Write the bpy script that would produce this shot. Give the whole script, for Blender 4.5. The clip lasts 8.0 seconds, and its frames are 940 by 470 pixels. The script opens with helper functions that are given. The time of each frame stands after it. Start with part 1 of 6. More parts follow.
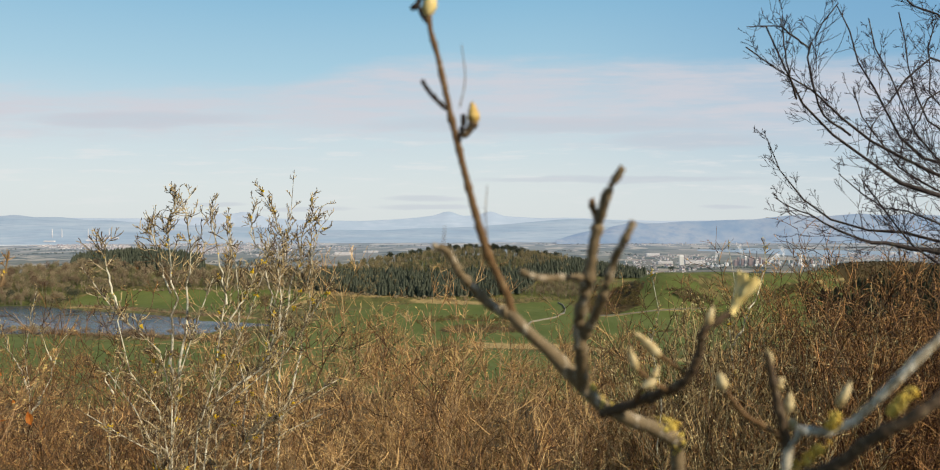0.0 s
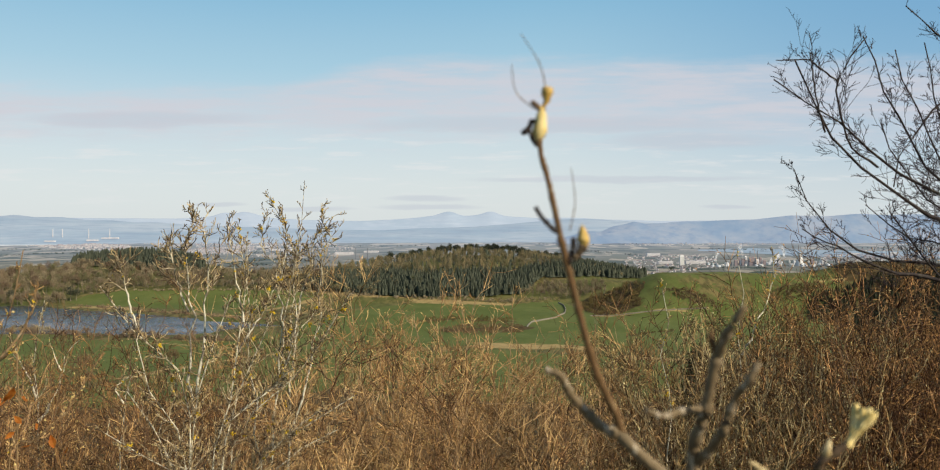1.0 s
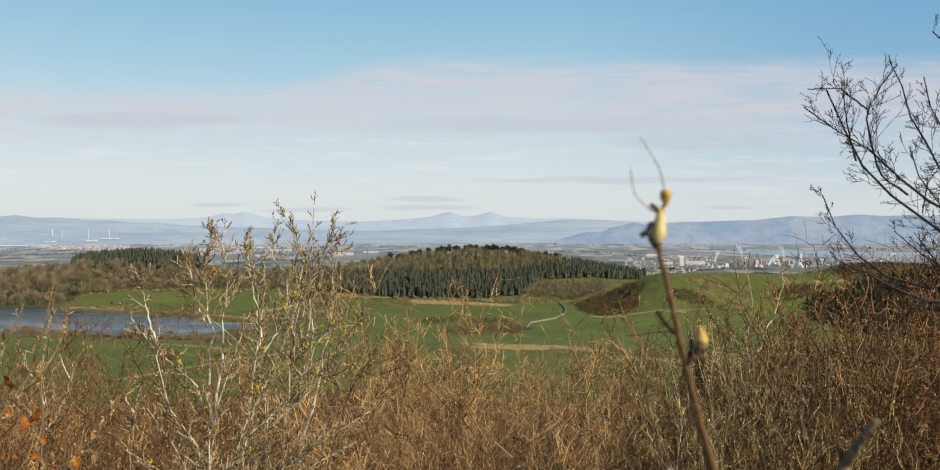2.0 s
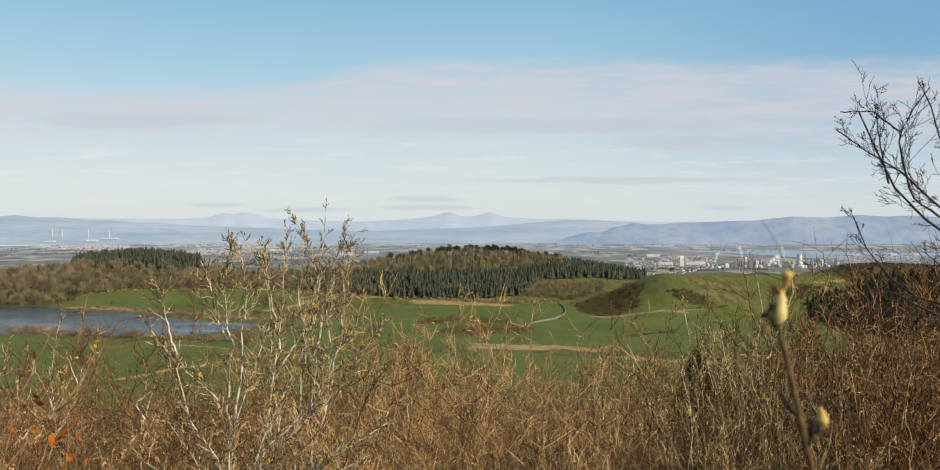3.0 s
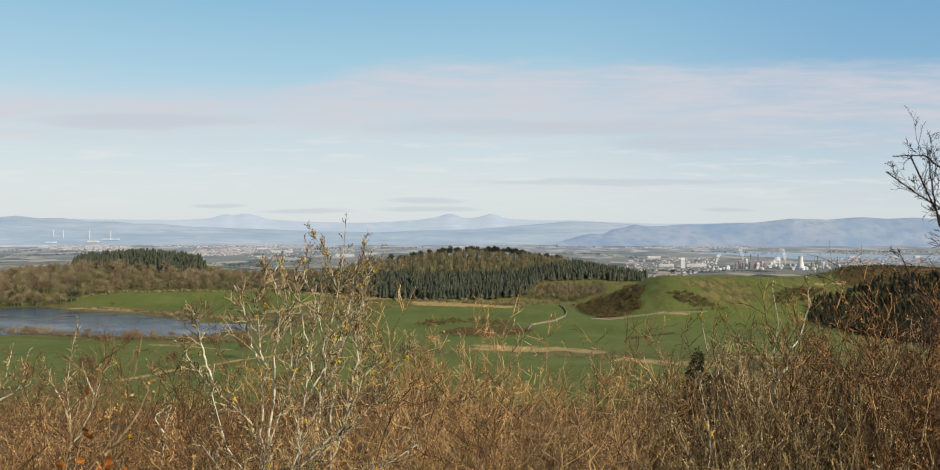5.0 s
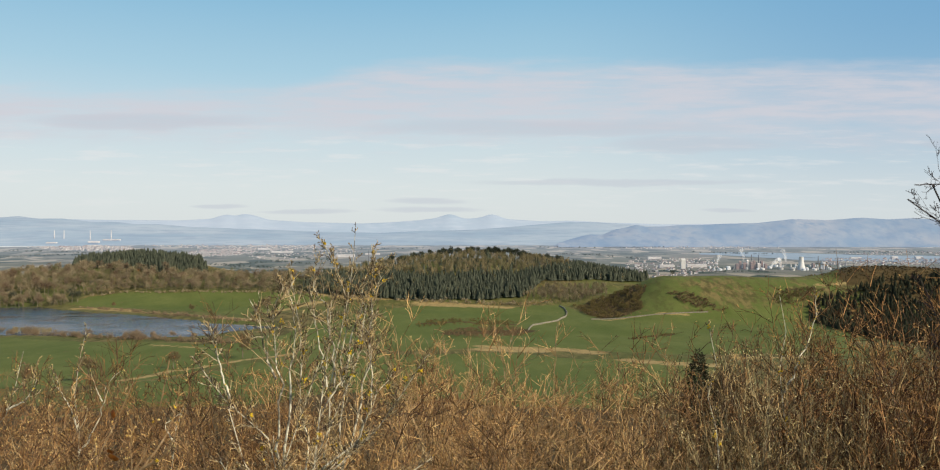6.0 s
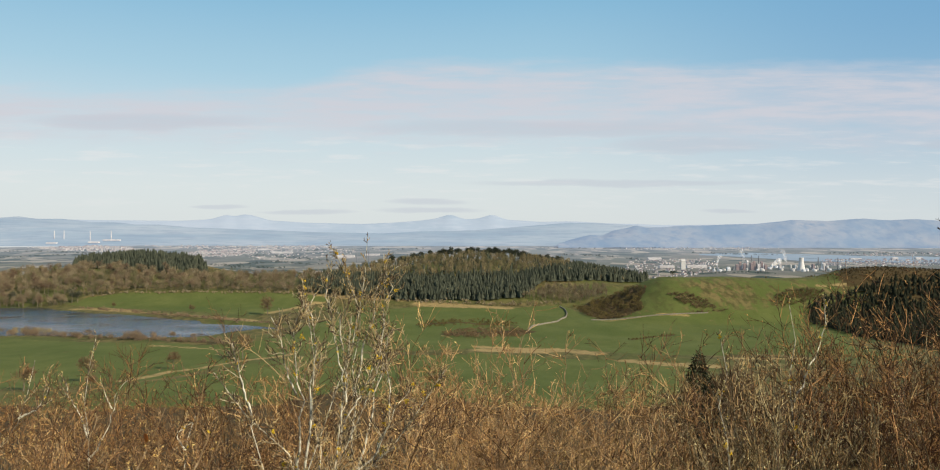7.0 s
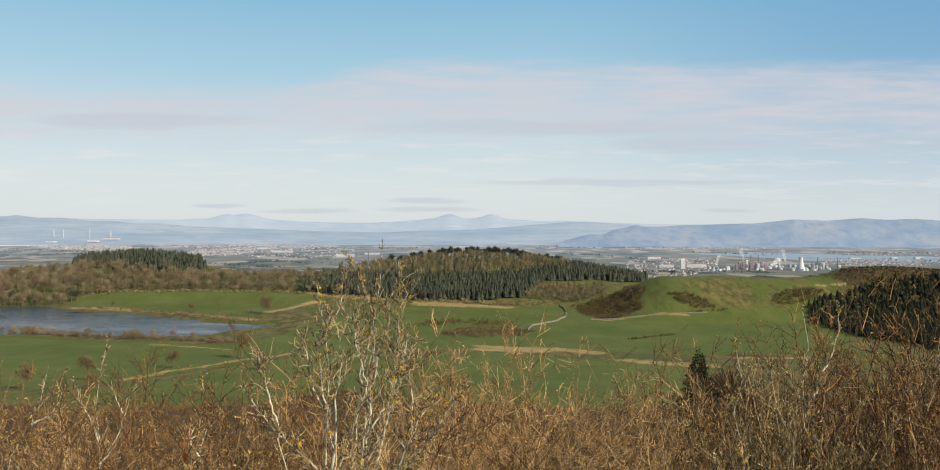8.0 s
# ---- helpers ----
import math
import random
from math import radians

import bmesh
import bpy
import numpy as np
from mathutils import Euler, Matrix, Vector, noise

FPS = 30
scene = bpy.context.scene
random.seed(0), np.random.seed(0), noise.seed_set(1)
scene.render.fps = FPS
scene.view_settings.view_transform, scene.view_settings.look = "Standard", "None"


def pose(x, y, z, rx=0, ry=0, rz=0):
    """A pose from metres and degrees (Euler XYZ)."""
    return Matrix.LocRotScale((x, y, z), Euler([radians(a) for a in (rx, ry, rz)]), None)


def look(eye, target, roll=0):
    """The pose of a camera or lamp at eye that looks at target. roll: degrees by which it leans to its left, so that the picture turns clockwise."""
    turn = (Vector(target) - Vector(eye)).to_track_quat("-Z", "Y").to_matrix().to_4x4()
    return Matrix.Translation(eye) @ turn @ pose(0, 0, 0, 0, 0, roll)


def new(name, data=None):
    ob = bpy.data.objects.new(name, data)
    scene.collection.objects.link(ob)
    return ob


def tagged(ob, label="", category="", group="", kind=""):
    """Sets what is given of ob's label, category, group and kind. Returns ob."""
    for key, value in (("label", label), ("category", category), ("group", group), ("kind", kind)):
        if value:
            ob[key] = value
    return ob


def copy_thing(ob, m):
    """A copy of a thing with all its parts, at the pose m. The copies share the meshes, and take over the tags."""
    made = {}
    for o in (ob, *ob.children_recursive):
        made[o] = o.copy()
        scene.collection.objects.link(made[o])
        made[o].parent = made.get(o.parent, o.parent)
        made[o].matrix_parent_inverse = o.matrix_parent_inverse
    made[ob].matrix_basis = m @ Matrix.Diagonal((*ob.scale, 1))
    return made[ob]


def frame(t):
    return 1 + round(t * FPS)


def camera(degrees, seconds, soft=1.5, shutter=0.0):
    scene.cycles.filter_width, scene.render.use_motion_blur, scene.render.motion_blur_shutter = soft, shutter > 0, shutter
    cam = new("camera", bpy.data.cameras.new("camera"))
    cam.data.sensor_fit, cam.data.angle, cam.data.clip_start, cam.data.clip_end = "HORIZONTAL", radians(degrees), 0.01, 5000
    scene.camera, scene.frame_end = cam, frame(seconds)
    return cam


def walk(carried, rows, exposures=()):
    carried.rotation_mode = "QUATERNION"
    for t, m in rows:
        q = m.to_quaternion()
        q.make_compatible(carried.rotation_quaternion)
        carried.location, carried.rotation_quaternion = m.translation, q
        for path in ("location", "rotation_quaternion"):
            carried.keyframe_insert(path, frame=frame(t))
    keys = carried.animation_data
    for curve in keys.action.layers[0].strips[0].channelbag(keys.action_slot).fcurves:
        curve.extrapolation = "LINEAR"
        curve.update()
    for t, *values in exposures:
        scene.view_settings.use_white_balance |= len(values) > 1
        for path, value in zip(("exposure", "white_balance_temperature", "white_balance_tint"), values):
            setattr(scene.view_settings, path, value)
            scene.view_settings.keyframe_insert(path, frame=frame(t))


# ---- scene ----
# A hilltop above a farmed valley; the camera drifts to its left and rises over the scrub.
cam = camera(62, 8.0, soft=1.05)
cam.data.dof.use_dof = True
cam.data.dof.focus_distance = 7.0
cam.data.dof.aperture_fstop = 10.5
PATH = [
    (0.0, look((0.303, 0.069, 2.312), (0.305, 2.069, 2.3065), -0.17)),
    (0.5, look((0.274, 0.066, 2.347), (0.275, 2.066, 2.3415), -0.16)),
    (1.0, look((0.242, 0.063, 2.380), (0.243, 2.063, 2.3745), -0.16)),
    (1.5, look((0.208, 0.060, 2.410), (0.210, 2.060, 2.4050), -0.15)),
    (2.0, look((0.174, 0.057, 2.437), (0.176, 2.057, 2.4330), -0.13)),
    (3.5, look((0.071, 0.051, 2.503), (0.072, 2.051, 2.5000), -0.06)),
    (4.0, look((0.041, 0.047, 2.522), (0.041, 2.047, 2.5210), -0.03)),
    (4.5, look((0.015, 0.043, 2.544), (0.015, 2.043, 2.5440), 0.0)),
    (6.0, look((-0.064, 0.022, 2.627), (-0.066, 2.022, 2.6285), 0.02)),
    (6.5, look((-0.096, 0.014, 2.659), (-0.098, 2.014, 2.6620), 0.04)),
    (7.0, look((-0.138, 0.008, 2.687), (-0.140, 2.008, 2.6900), 0.06)),
    (7.5, look((-0.186, 0.008, 2.713), (-0.187, 2.008, 2.7150), 0.09)),
    (8.0, look((-0.236, 0.012, 2.735), (-0.237, 2.012, 2.7360), 0.12)),
]
walk(cam, PATH, [(0.0, 0.08, 6750, 11), (8.0, 0.08, 6750, 11)])


# ---- light: a clear spring morning, the sun high behind the camera's right shoulder ----
SUN_WAY = Vector((0.70, -0.50, 0.55)).normalized()
sun = new("sun", bpy.data.lights.new("sun", "SUN"))
sun.data.energy, sun.data.angle, sun.data.color = 5.0, radians(0.53), (1.0, 0.89, 0.72)
sun.matrix_world = look(SUN_WAY * 50, (0, 0, 0))

world = bpy.data.worlds.new("sky")
scene.world = world
world.use_nodes = True
wn, wl = world.node_tree.nodes, world.node_tree.links
wn.clear()
sky = wn.new("ShaderNodeTexSky")
sky.sky_type, sky.sun_disc = "NISHITA", False
sky.sun_elevation, sky.sun_rotation = math.asin(SUN_WAY.z), math.atan2(SUN_WAY.x, SUN_WAY.y)
sky.altitude, sky.air_density, sky.dust_density, sky.ozone_density = 200, 1.0, 1.2, 1.5
way = wn.new("ShaderNodeTexCoord")
split = wn.new("ShaderNodeSeparateXYZ")
wl.new(way.outputs["Generated"], split.inputs[0])


def world_math(op, a, b, c=None):
    n = wn.new("ShaderNodeMath")
    n.operation = op
    for i, v in enumerate((a, b, c)):
        if v is None:
            continue
        if isinstance(v, (int, float)):
            n.inputs[i].default_value = v
        else:
            wl.new(v, n.inputs[i])
    return n.outputs[0]


def world_ramp(v, a, b):
    n = wn.new("ShaderNodeMapRange")
    n.interpolation_type = "SMOOTHSTEP"
    wl.new(v, n.inputs[0])
    n.inputs[1].default_value, n.inputs[2].default_value = a, b
    return n.outputs[0]


height, east = split.outputs[2], split.outputs[0]
ahead = world_math("MAXIMUM", split.outputs[1], 0.15)
across, above = world_math("DIVIDE", east, ahead), world_math("DIVIDE", height, ahead)
flat = wn.new("ShaderNodeCombineXYZ")
wl.new(across, flat.inputs[0]), wl.new(above, flat.inputs[1])


def world_noise(scale, detail, rough, stretch):
    m = wn.new("ShaderNodeMapping")
    m.inputs["Scale"].default_value = (1.0, stretch, 1.0)
    wl.new(flat.outputs[0], m.inputs[0])
    n = wn.new("ShaderNodeTexNoise")
    n.inputs["Scale"].default_value, n.inputs["Detail"].default_value, n.inputs["Roughness"].default_value = scale, detail, rough
    wl.new(m.outputs[0], n.inputs["Vector"])
    return n.outputs[0]


def swing(v, amount):
    """Noise swung about nought."""
    return world_math("MULTIPLY", world_math("SUBTRACT", v, 0.5), amount)


def streak(u, v, long, tall):
    """One loose shred of grey cloud, its edges torn by noise."""
    du = world_math("DIVIDE", world_math("SUBTRACT", world_math("ADD", across, swing(broad, 0.10)), u), long)
    dv = world_math("DIVIDE", world_math("SUBTRACT", world_math("ADD", above, swing(fine, 0.016)), v), tall)
    far = world_math("ADD", world_math("MULTIPLY", du, du), world_math("MULTIPLY", dv, dv))
    return world_ramp(far, 1.3, 0.1)


# a thin sheet of lilac stratus low over the horizon, streaked along it, with loose grey shreds beneath
broad = world_noise(3.0, 5, 0.55, 5.0)
fine = world_noise(6.5, 8, 0.60, 6.0)
wisp = world_noise(9.0, 7, 0.62, 9.0)
shelf = world_math("MULTIPLY_ADD", world_ramp(across, -0.26, -0.09), 0.034, 0.190)
edge = world_math("ADD", world_math("SUBTRACT", above, shelf), world_math("ADD", swing(broad, 0.020), swing(fine, 0.042)))
top = world_ramp(edge, 0.008, -0.024)
low = world_ramp(world_math("ADD", above, swing(fine, 0.10)), 0.098, 0.160)
sheet = world_math("MULTIPLY", top, low)
body = world_math("MULTIPLY", sheet, world_math("MULTIPLY_ADD", world_ramp(wisp, 0.30, 0.66), 0.55, 0.45))
grey = streak(0.275, 0.117, 0.11, 0.012)
for u, v, long, tall in ((0.19, 0.068, 0.20, 0.005), (-0.06, 0.044, 0.055, 0.005), (-0.055, 0.033, 0.07, 0.004), (-0.31, 0.038, 0.04, 0.004), (0.33, 0.033, 0.04, 0.004), (-0.42, 0.146, 0.16, 0.012), (0.10, 0.138, 0.26, 0.012), (0.62, 0.118, 0.05, 0.008), (-0.20, 0.030, 0.06, 0.003)):
    grey = world_math("MAXIMUM", grey, streak(u, v, long, tall))
pale = world_math("MULTIPLY", world_ramp(wisp, 0.50, 0.68), world_math("MULTIPLY", world_ramp(above, 0.02, 0.06), world_ramp(above, 0.17, 0.11)))


def world_mix(fac, a, colour, gain):
    f = world_math("MULTIPLY", fac, gain)
    n = wn.new("ShaderNodeMix")
    n.data_type = "RGBA"
    wl.new(f, n.inputs["Factor"])
    wl.new(a, n.inputs["A"])
    if isinstance(colour, tuple):
        n.inputs["B"].default_value = (*colour, 1)
    else:
        wl.new(colour, n.inputs["B"])
    return n.outputs["Result"]


# moist air pales the blue towards the horizon
air = wn.new("ShaderNodeValToRGB")
wl.new(height, air.inputs[0])
stops = [(0.0, (0.66, 0.725, 0.755)), (0.06, (0.655, 0.735, 0.765)), (0.13, (0.55, 0.69, 0.765)), (0.20, (0.37, 0.60, 0.745)), (0.30, (0.215, 0.475, 0.69)), (0.6, (0.09, 0.26, 0.52))]
for k, (at, colour) in enumerate(stops):
    stop = air.color_ramp.elements[k] if k < 2 else air.color_ramp.elements.new(at)
    stop.position, stop.color = at, (*colour, 1)
scaled = wn.new("ShaderNodeVectorMath")
scaled.operation = "SCALE"
wl.new(air.outputs[0], scaled.inputs[0])
scaled.inputs["Scale"].default_value = 10.0
tone = world_mix(world_ramp(height, 0.9, 0.3), sky.outputs[0], scaled.outputs[0], 0.9)
tone = world_mix(world_math("MULTIPLY", world_ramp(east, 0.05, 0.55), world_ramp(height, -0.04, 0.26)), tone, (1.2, 3.2, 5.7), 0.66)
tone = world_mix(pale, tone, (7.3, 7.6, 7.8), 0.45)
tone = world_mix(body, tone, (5.85, 6.0, 6.7), 0.85)
tone = world_mix(grey, tone, (4.9, 5.45, 6.3), 0.50)
back = wn.new("ShaderNodeBackground")
back.inputs["Strength"].default_value = 0.1
wl.new(tone, back.inputs["Color"])
wl.new(back.outputs[0], wn.new("ShaderNodeOutputWorld").inputs[0])


# ---- materials ----
class Nodes:
    """A node material with short calls for noise, ramps and mixing."""

    def __init__(self, name, rough=0.8, spec=0.3):
        self.m = bpy.data.materials.new(name)
        self.m.use_nodes = True
        self.t = self.m.node_tree
        self.b = self.t.nodes["Principled BSDF"]
        self.b.inputs["Roughness"].default_value = rough
        self.b.inputs["Specular IOR Level"].default_value = spec
        self.pos = self.t.nodes.new("ShaderNodeNewGeometry")
        self.info = self.t.nodes.new("ShaderNodeObjectInfo")

    def put(self, n, i, v):
        if isinstance(v, bpy.types.NodeSocket):
            self.t.links.new(v, n.inputs[i])
        elif isinstance(v, tuple) and len(v) == 3 and n.inputs[i].type == "RGBA":
            n.inputs[i].default_value = (*v, 1)
        else:
            n.inputs[i].default_value = v

    def noise(self, scale, detail=4, rough=0.55, stretch=(1, 1, 1)):
        mp = self.t.nodes.new("ShaderNodeMapping")
        mp.inputs["Scale"].default_value = stretch
        self.put(mp, 0, self.pos.outputs["Position"])
        n = self.t.nodes.new("ShaderNodeTexNoise")
        self.put(n, "Vector", mp.outputs[0])
        self.put(n, "Scale", scale), self.put(n, "Detail", detail), self.put(n, "Roughness", rough)
        return n.outputs[0]

    def span(self, v, a, b, lo=0.0, hi=1.0):
        n = self.t.nodes.new("ShaderNodeMapRange")
        for i, k in enumerate((v, a, b, lo, hi)):
            self.put(n, i, k)
        return n.outputs[0]

    def mix(self, f, a, b):
        n = self.t.nodes.new("ShaderNodeMix")
        n.data_type = "RGBA"
        self.put(n, "Factor", f), self.put(n, "A", a), self.put(n, "B", b)
        return n.outputs["Result"]

    def calc(self, op, a, b):
        n = self.t.nodes.new("ShaderNodeMath")
        n.operation = op
        self.put(n, 0, a), self.put(n, 1, b)
        return n.outputs[0]

    def bump(self, v, depth, strength=0.6):
        n = self.t.nodes.new("ShaderNodeBump")
        self.put(n, "Height", v), self.put(n, "Distance", depth), self.put(n, "Strength", strength)
        self.put(self.b, "Normal", n.outputs[0])

    def cover(self, name):
        n = self.t.nodes.new("ShaderNodeAttribute")
        n.attribute_name = name
        s = self.t.nodes.new("ShaderNodeSeparateColor")
        self.put(s, 0, n.outputs["Color"])
        return s.outputs

    def done(self, colour):
        self.put(self.b, "Base Color", colour)
        return self.m


def plain_mat(name, a, b, scale=8.0, rough=0.8, spec=0.3, island=0.0, object_random=0.0, fine=None, relief=0.0, tint=None):
    """Two tones mottled by noise at two scales, with an optional spread from piece to piece."""
    n = Nodes(name, rough, spec)
    f = n.span(n.noise(scale, 5), 0.32, 0.68)
    col = n.mix(f, a, b)
    g = n.span(n.noise(fine or scale * 7, 3), 0.3, 0.7, 0.0, 0.35)
    col = n.mix(g, col, tuple(0.55 * v for v in a))
    if island:
        col = n.mix(n.span(n.pos.outputs["Random Per Island"], 0, 1, 0, island), col, tuple(min(1, 1.7 * v) for v in b))
    if object_random:
        col = n.mix(n.span(n.info.outputs["Random"], 0, 1, 0, object_random), col, tuple(0.6 * v for v in a))
    if tint:
        shade, moss = n.cover("tint")[:2]
        col = n.mix(moss, n.mix(shade, col, tint), (0.150, 0.148, 0.066))
    if relief:
        n.bump(n.noise(scale * 5, 4), relief)
    return n.done(col)


def ground_mat():
    n = Nodes("farmland", 0.9, 0.1)
    field, straw, scrub = n.cover("cover")[:3]
    big, mid, small = n.noise(0.012, 5), n.noise(0.09, 6), n.noise(0.9, 5)
    rough_grass = n.mix(n.span(n.noise(0.12, 6, 0.62, (1, 0.35, 1)), 0.42, 0.58), (0.085, 0.074, 0.026), (0.205, 0.158, 0.062))
    rough_grass = n.mix(n.span(big, 0.4, 0.62, 0, 0.8), rough_grass, (0.10, 0.12, 0.03))
    green = n.mix(n.span(big, 0.35, 0.65), (0.104, 0.132, 0.031), (0.142, 0.160, 0.043))
    green = n.mix(n.span(n.noise(0.06, 7, 0.66, (1, 0.5, 1)), 0.42, 0.66, 0, 0.55), green, (0.074, 0.104, 0.020))
    dry = n.mix(n.span(mid, 0.3, 0.7), (0.46, 0.33, 0.14), (0.33, 0.23, 0.095))
    brown = n.mix(n.span(mid, 0.3, 0.7), (0.055, 0.038, 0.016), (0.115, 0.076, 0.030))
    turf = n.span(n.calc("ADD", field, n.span(n.noise(0.075, 8, 0.70, (1, 0.35, 1)), 0.34, 0.66, -0.50, 0.50)), 0.40, 0.66)
    col = n.mix(turf, rough_grass, green)
    ragged = n.span(n.calc("ADD", straw, n.span(n.noise(0.16, 7, 0.7), 0.3, 0.7, -0.6, 0.45)), 0.25, 0.85)
    col = n.mix(ragged, col, dry)
    ragged = n.span(n.calc("ADD", scrub, n.span(mid, 0.3, 0.7, -0.3, 0.3)), 0.3, 0.7)
    col = n.mix(ragged, col, brown)
    col = n.mix(n.span(small, 0.3, 0.7, 0, 0.3), col, (0.05, 0.05, 0.02))
    n.bump(n.noise(0.6, 6), 0.5)
    return n.done(col)


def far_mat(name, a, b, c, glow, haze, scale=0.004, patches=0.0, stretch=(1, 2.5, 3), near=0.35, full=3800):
    """Far land, water or houses: haze is painted on as emission, stronger with distance."""
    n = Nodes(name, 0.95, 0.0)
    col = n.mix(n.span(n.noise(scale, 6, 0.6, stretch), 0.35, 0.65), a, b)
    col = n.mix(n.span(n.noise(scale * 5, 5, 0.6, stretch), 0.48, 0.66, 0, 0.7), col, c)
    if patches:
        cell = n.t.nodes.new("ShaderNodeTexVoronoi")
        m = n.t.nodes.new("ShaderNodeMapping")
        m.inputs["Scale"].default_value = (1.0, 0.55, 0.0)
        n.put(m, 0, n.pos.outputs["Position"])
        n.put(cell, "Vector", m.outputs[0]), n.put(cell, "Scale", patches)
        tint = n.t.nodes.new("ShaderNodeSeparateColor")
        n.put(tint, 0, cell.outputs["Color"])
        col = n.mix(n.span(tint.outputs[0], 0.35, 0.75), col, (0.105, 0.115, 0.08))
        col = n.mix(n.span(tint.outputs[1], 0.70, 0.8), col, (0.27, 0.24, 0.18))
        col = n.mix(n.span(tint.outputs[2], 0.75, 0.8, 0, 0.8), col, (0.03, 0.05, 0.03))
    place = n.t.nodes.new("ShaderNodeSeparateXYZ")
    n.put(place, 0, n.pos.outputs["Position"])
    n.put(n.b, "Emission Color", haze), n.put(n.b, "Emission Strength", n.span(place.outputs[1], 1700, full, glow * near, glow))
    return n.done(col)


def water_mat():
    n = Nodes("lake_water", 0.06, 0.5)
    n.put(n.b, "IOR", 1.33)
    ruffled = n.span(n.noise(0.012, 3, 0.5, (1, 2.2, 1)), 0.40, 0.60, 0.05, 0.38)
    n.bump(n.calc("MULTIPLY", n.noise(0.7, 4, 0.6, (1, 1.6, 1)), ruffled), 0.8, 1.0)
    return n.done(n.mix(n.span(n.noise(0.01, 3), 0.3, 0.7), (0.012, 0.024, 0.05), (0.02, 0.042, 0.09)))


def bark_mat(name, a, b, patch, amount, spread=0.5, grain=1.0, patch_at=(0.56, 0.66)):
    """Thin bark: streaks along height, pale flecks, and a spread from twig to twig."""
    n = Nodes(name, 0.75, 0.25)
    col = n.mix(n.span(n.pos.outputs["Random Per Island"], 0.42, 0.94), a, b)
    col = n.mix(n.span(n.info.outputs["Random"], 0, 1, 0, spread * 0.6), col, tuple(0.55 * v for v in a))
    col = n.mix(n.span(n.noise(55 * grain, 4, 0.6, (1, 1, 0.4)), patch_at[0], patch_at[1], 0, amount), col, patch)
    col = n.mix(n.span(n.noise(230 * grain, 3), 0.35, 0.7, 0, 0.35 if grain == 1 else 0.6), col, tuple(0.4 * v for v in a))
    n.bump(n.noise(160 * grain, 4), 0.002 / grain ** 0.5)
    return n.done(col)


MAT_GROUND = ground_mat()
# bluish tones and emission on plain and ranges stand in for haze
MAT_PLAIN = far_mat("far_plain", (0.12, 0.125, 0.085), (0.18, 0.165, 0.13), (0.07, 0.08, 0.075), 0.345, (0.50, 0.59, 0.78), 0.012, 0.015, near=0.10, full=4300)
# tan patches of the folded range are painted sunlit slopes
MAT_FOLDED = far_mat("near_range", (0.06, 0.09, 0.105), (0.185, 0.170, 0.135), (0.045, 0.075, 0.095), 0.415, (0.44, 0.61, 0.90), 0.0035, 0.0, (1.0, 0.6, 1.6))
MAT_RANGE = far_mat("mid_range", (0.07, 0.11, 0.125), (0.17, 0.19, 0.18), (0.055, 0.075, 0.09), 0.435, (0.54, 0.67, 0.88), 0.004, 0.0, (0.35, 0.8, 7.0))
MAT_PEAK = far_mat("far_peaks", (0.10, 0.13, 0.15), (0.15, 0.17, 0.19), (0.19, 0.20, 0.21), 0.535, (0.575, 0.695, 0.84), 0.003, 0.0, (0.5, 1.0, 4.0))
# walls, roofs, sheds and masts emit a faint blue: haze painted on
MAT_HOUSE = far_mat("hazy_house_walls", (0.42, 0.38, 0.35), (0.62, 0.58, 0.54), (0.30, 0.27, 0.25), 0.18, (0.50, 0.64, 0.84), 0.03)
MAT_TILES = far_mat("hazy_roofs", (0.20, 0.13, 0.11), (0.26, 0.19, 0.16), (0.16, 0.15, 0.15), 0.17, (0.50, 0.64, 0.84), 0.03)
MAT_WATER = water_mat()
MAT_CONIFER = plain_mat("conifer_needles", (0.030, 0.039, 0.027), (0.072, 0.078, 0.052), 0.05, 0.9, 0.1, 0.4)
MAT_LARCH = plain_mat("bare_larch", (0.245, 0.190, 0.094), (0.360, 0.288, 0.155), 0.05, 0.9, 0.1, 0.3, tint=(0.115, 0.105, 0.055))
MAT_BROADLEAF = plain_mat("bare_broadleaf_twigs", (0.220, 0.172, 0.102), (0.350, 0.284, 0.174), 0.06, 0.9, 0.1, 0.3, tint=(0.135, 0.085, 0.056))
MAT_TRUNK = plain_mat("grey_trunk", (0.16, 0.13, 0.09), (0.25, 0.21, 0.15), 0.3, 0.9, 0.1)
MAT_GORSE = plain_mat("gorse", (0.072, 0.066, 0.025), (0.185, 0.135, 0.052), 0.08, 0.9, 0.1, 0.35)
MAT_BUSH = plain_mat("brown_bushes", (0.12, 0.080, 0.042), (0.20, 0.140, 0.075), 0.08, 0.9, 0.1, 0.35)
MAT_STONE = plain_mat("drystone", (0.20, 0.18, 0.14), (0.33, 0.29, 0.22), 0.5, 0.9, 0.2, relief=0.1)
MAT_RENDER = plain_mat("pale_render", (0.60, 0.58, 0.54), (0.80, 0.79, 0.76), 0.01, 0.8, 0.2, object_random=0.5)
MAT_STEEL = plain_mat("painted_steel", (0.62, 0.64, 0.66), (0.78, 0.79, 0.80), 0.05, 0.5, 0.4)
MAT_DARK = plain_mat("dark_steel", (0.15, 0.16, 0.18), (0.24, 0.25, 0.27), 0.05, 0.6, 0.4)
# the estuary and copses glow slightly too, as painted haze
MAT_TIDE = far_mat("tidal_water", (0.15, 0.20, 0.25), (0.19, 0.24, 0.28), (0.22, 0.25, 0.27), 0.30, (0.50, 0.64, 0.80))
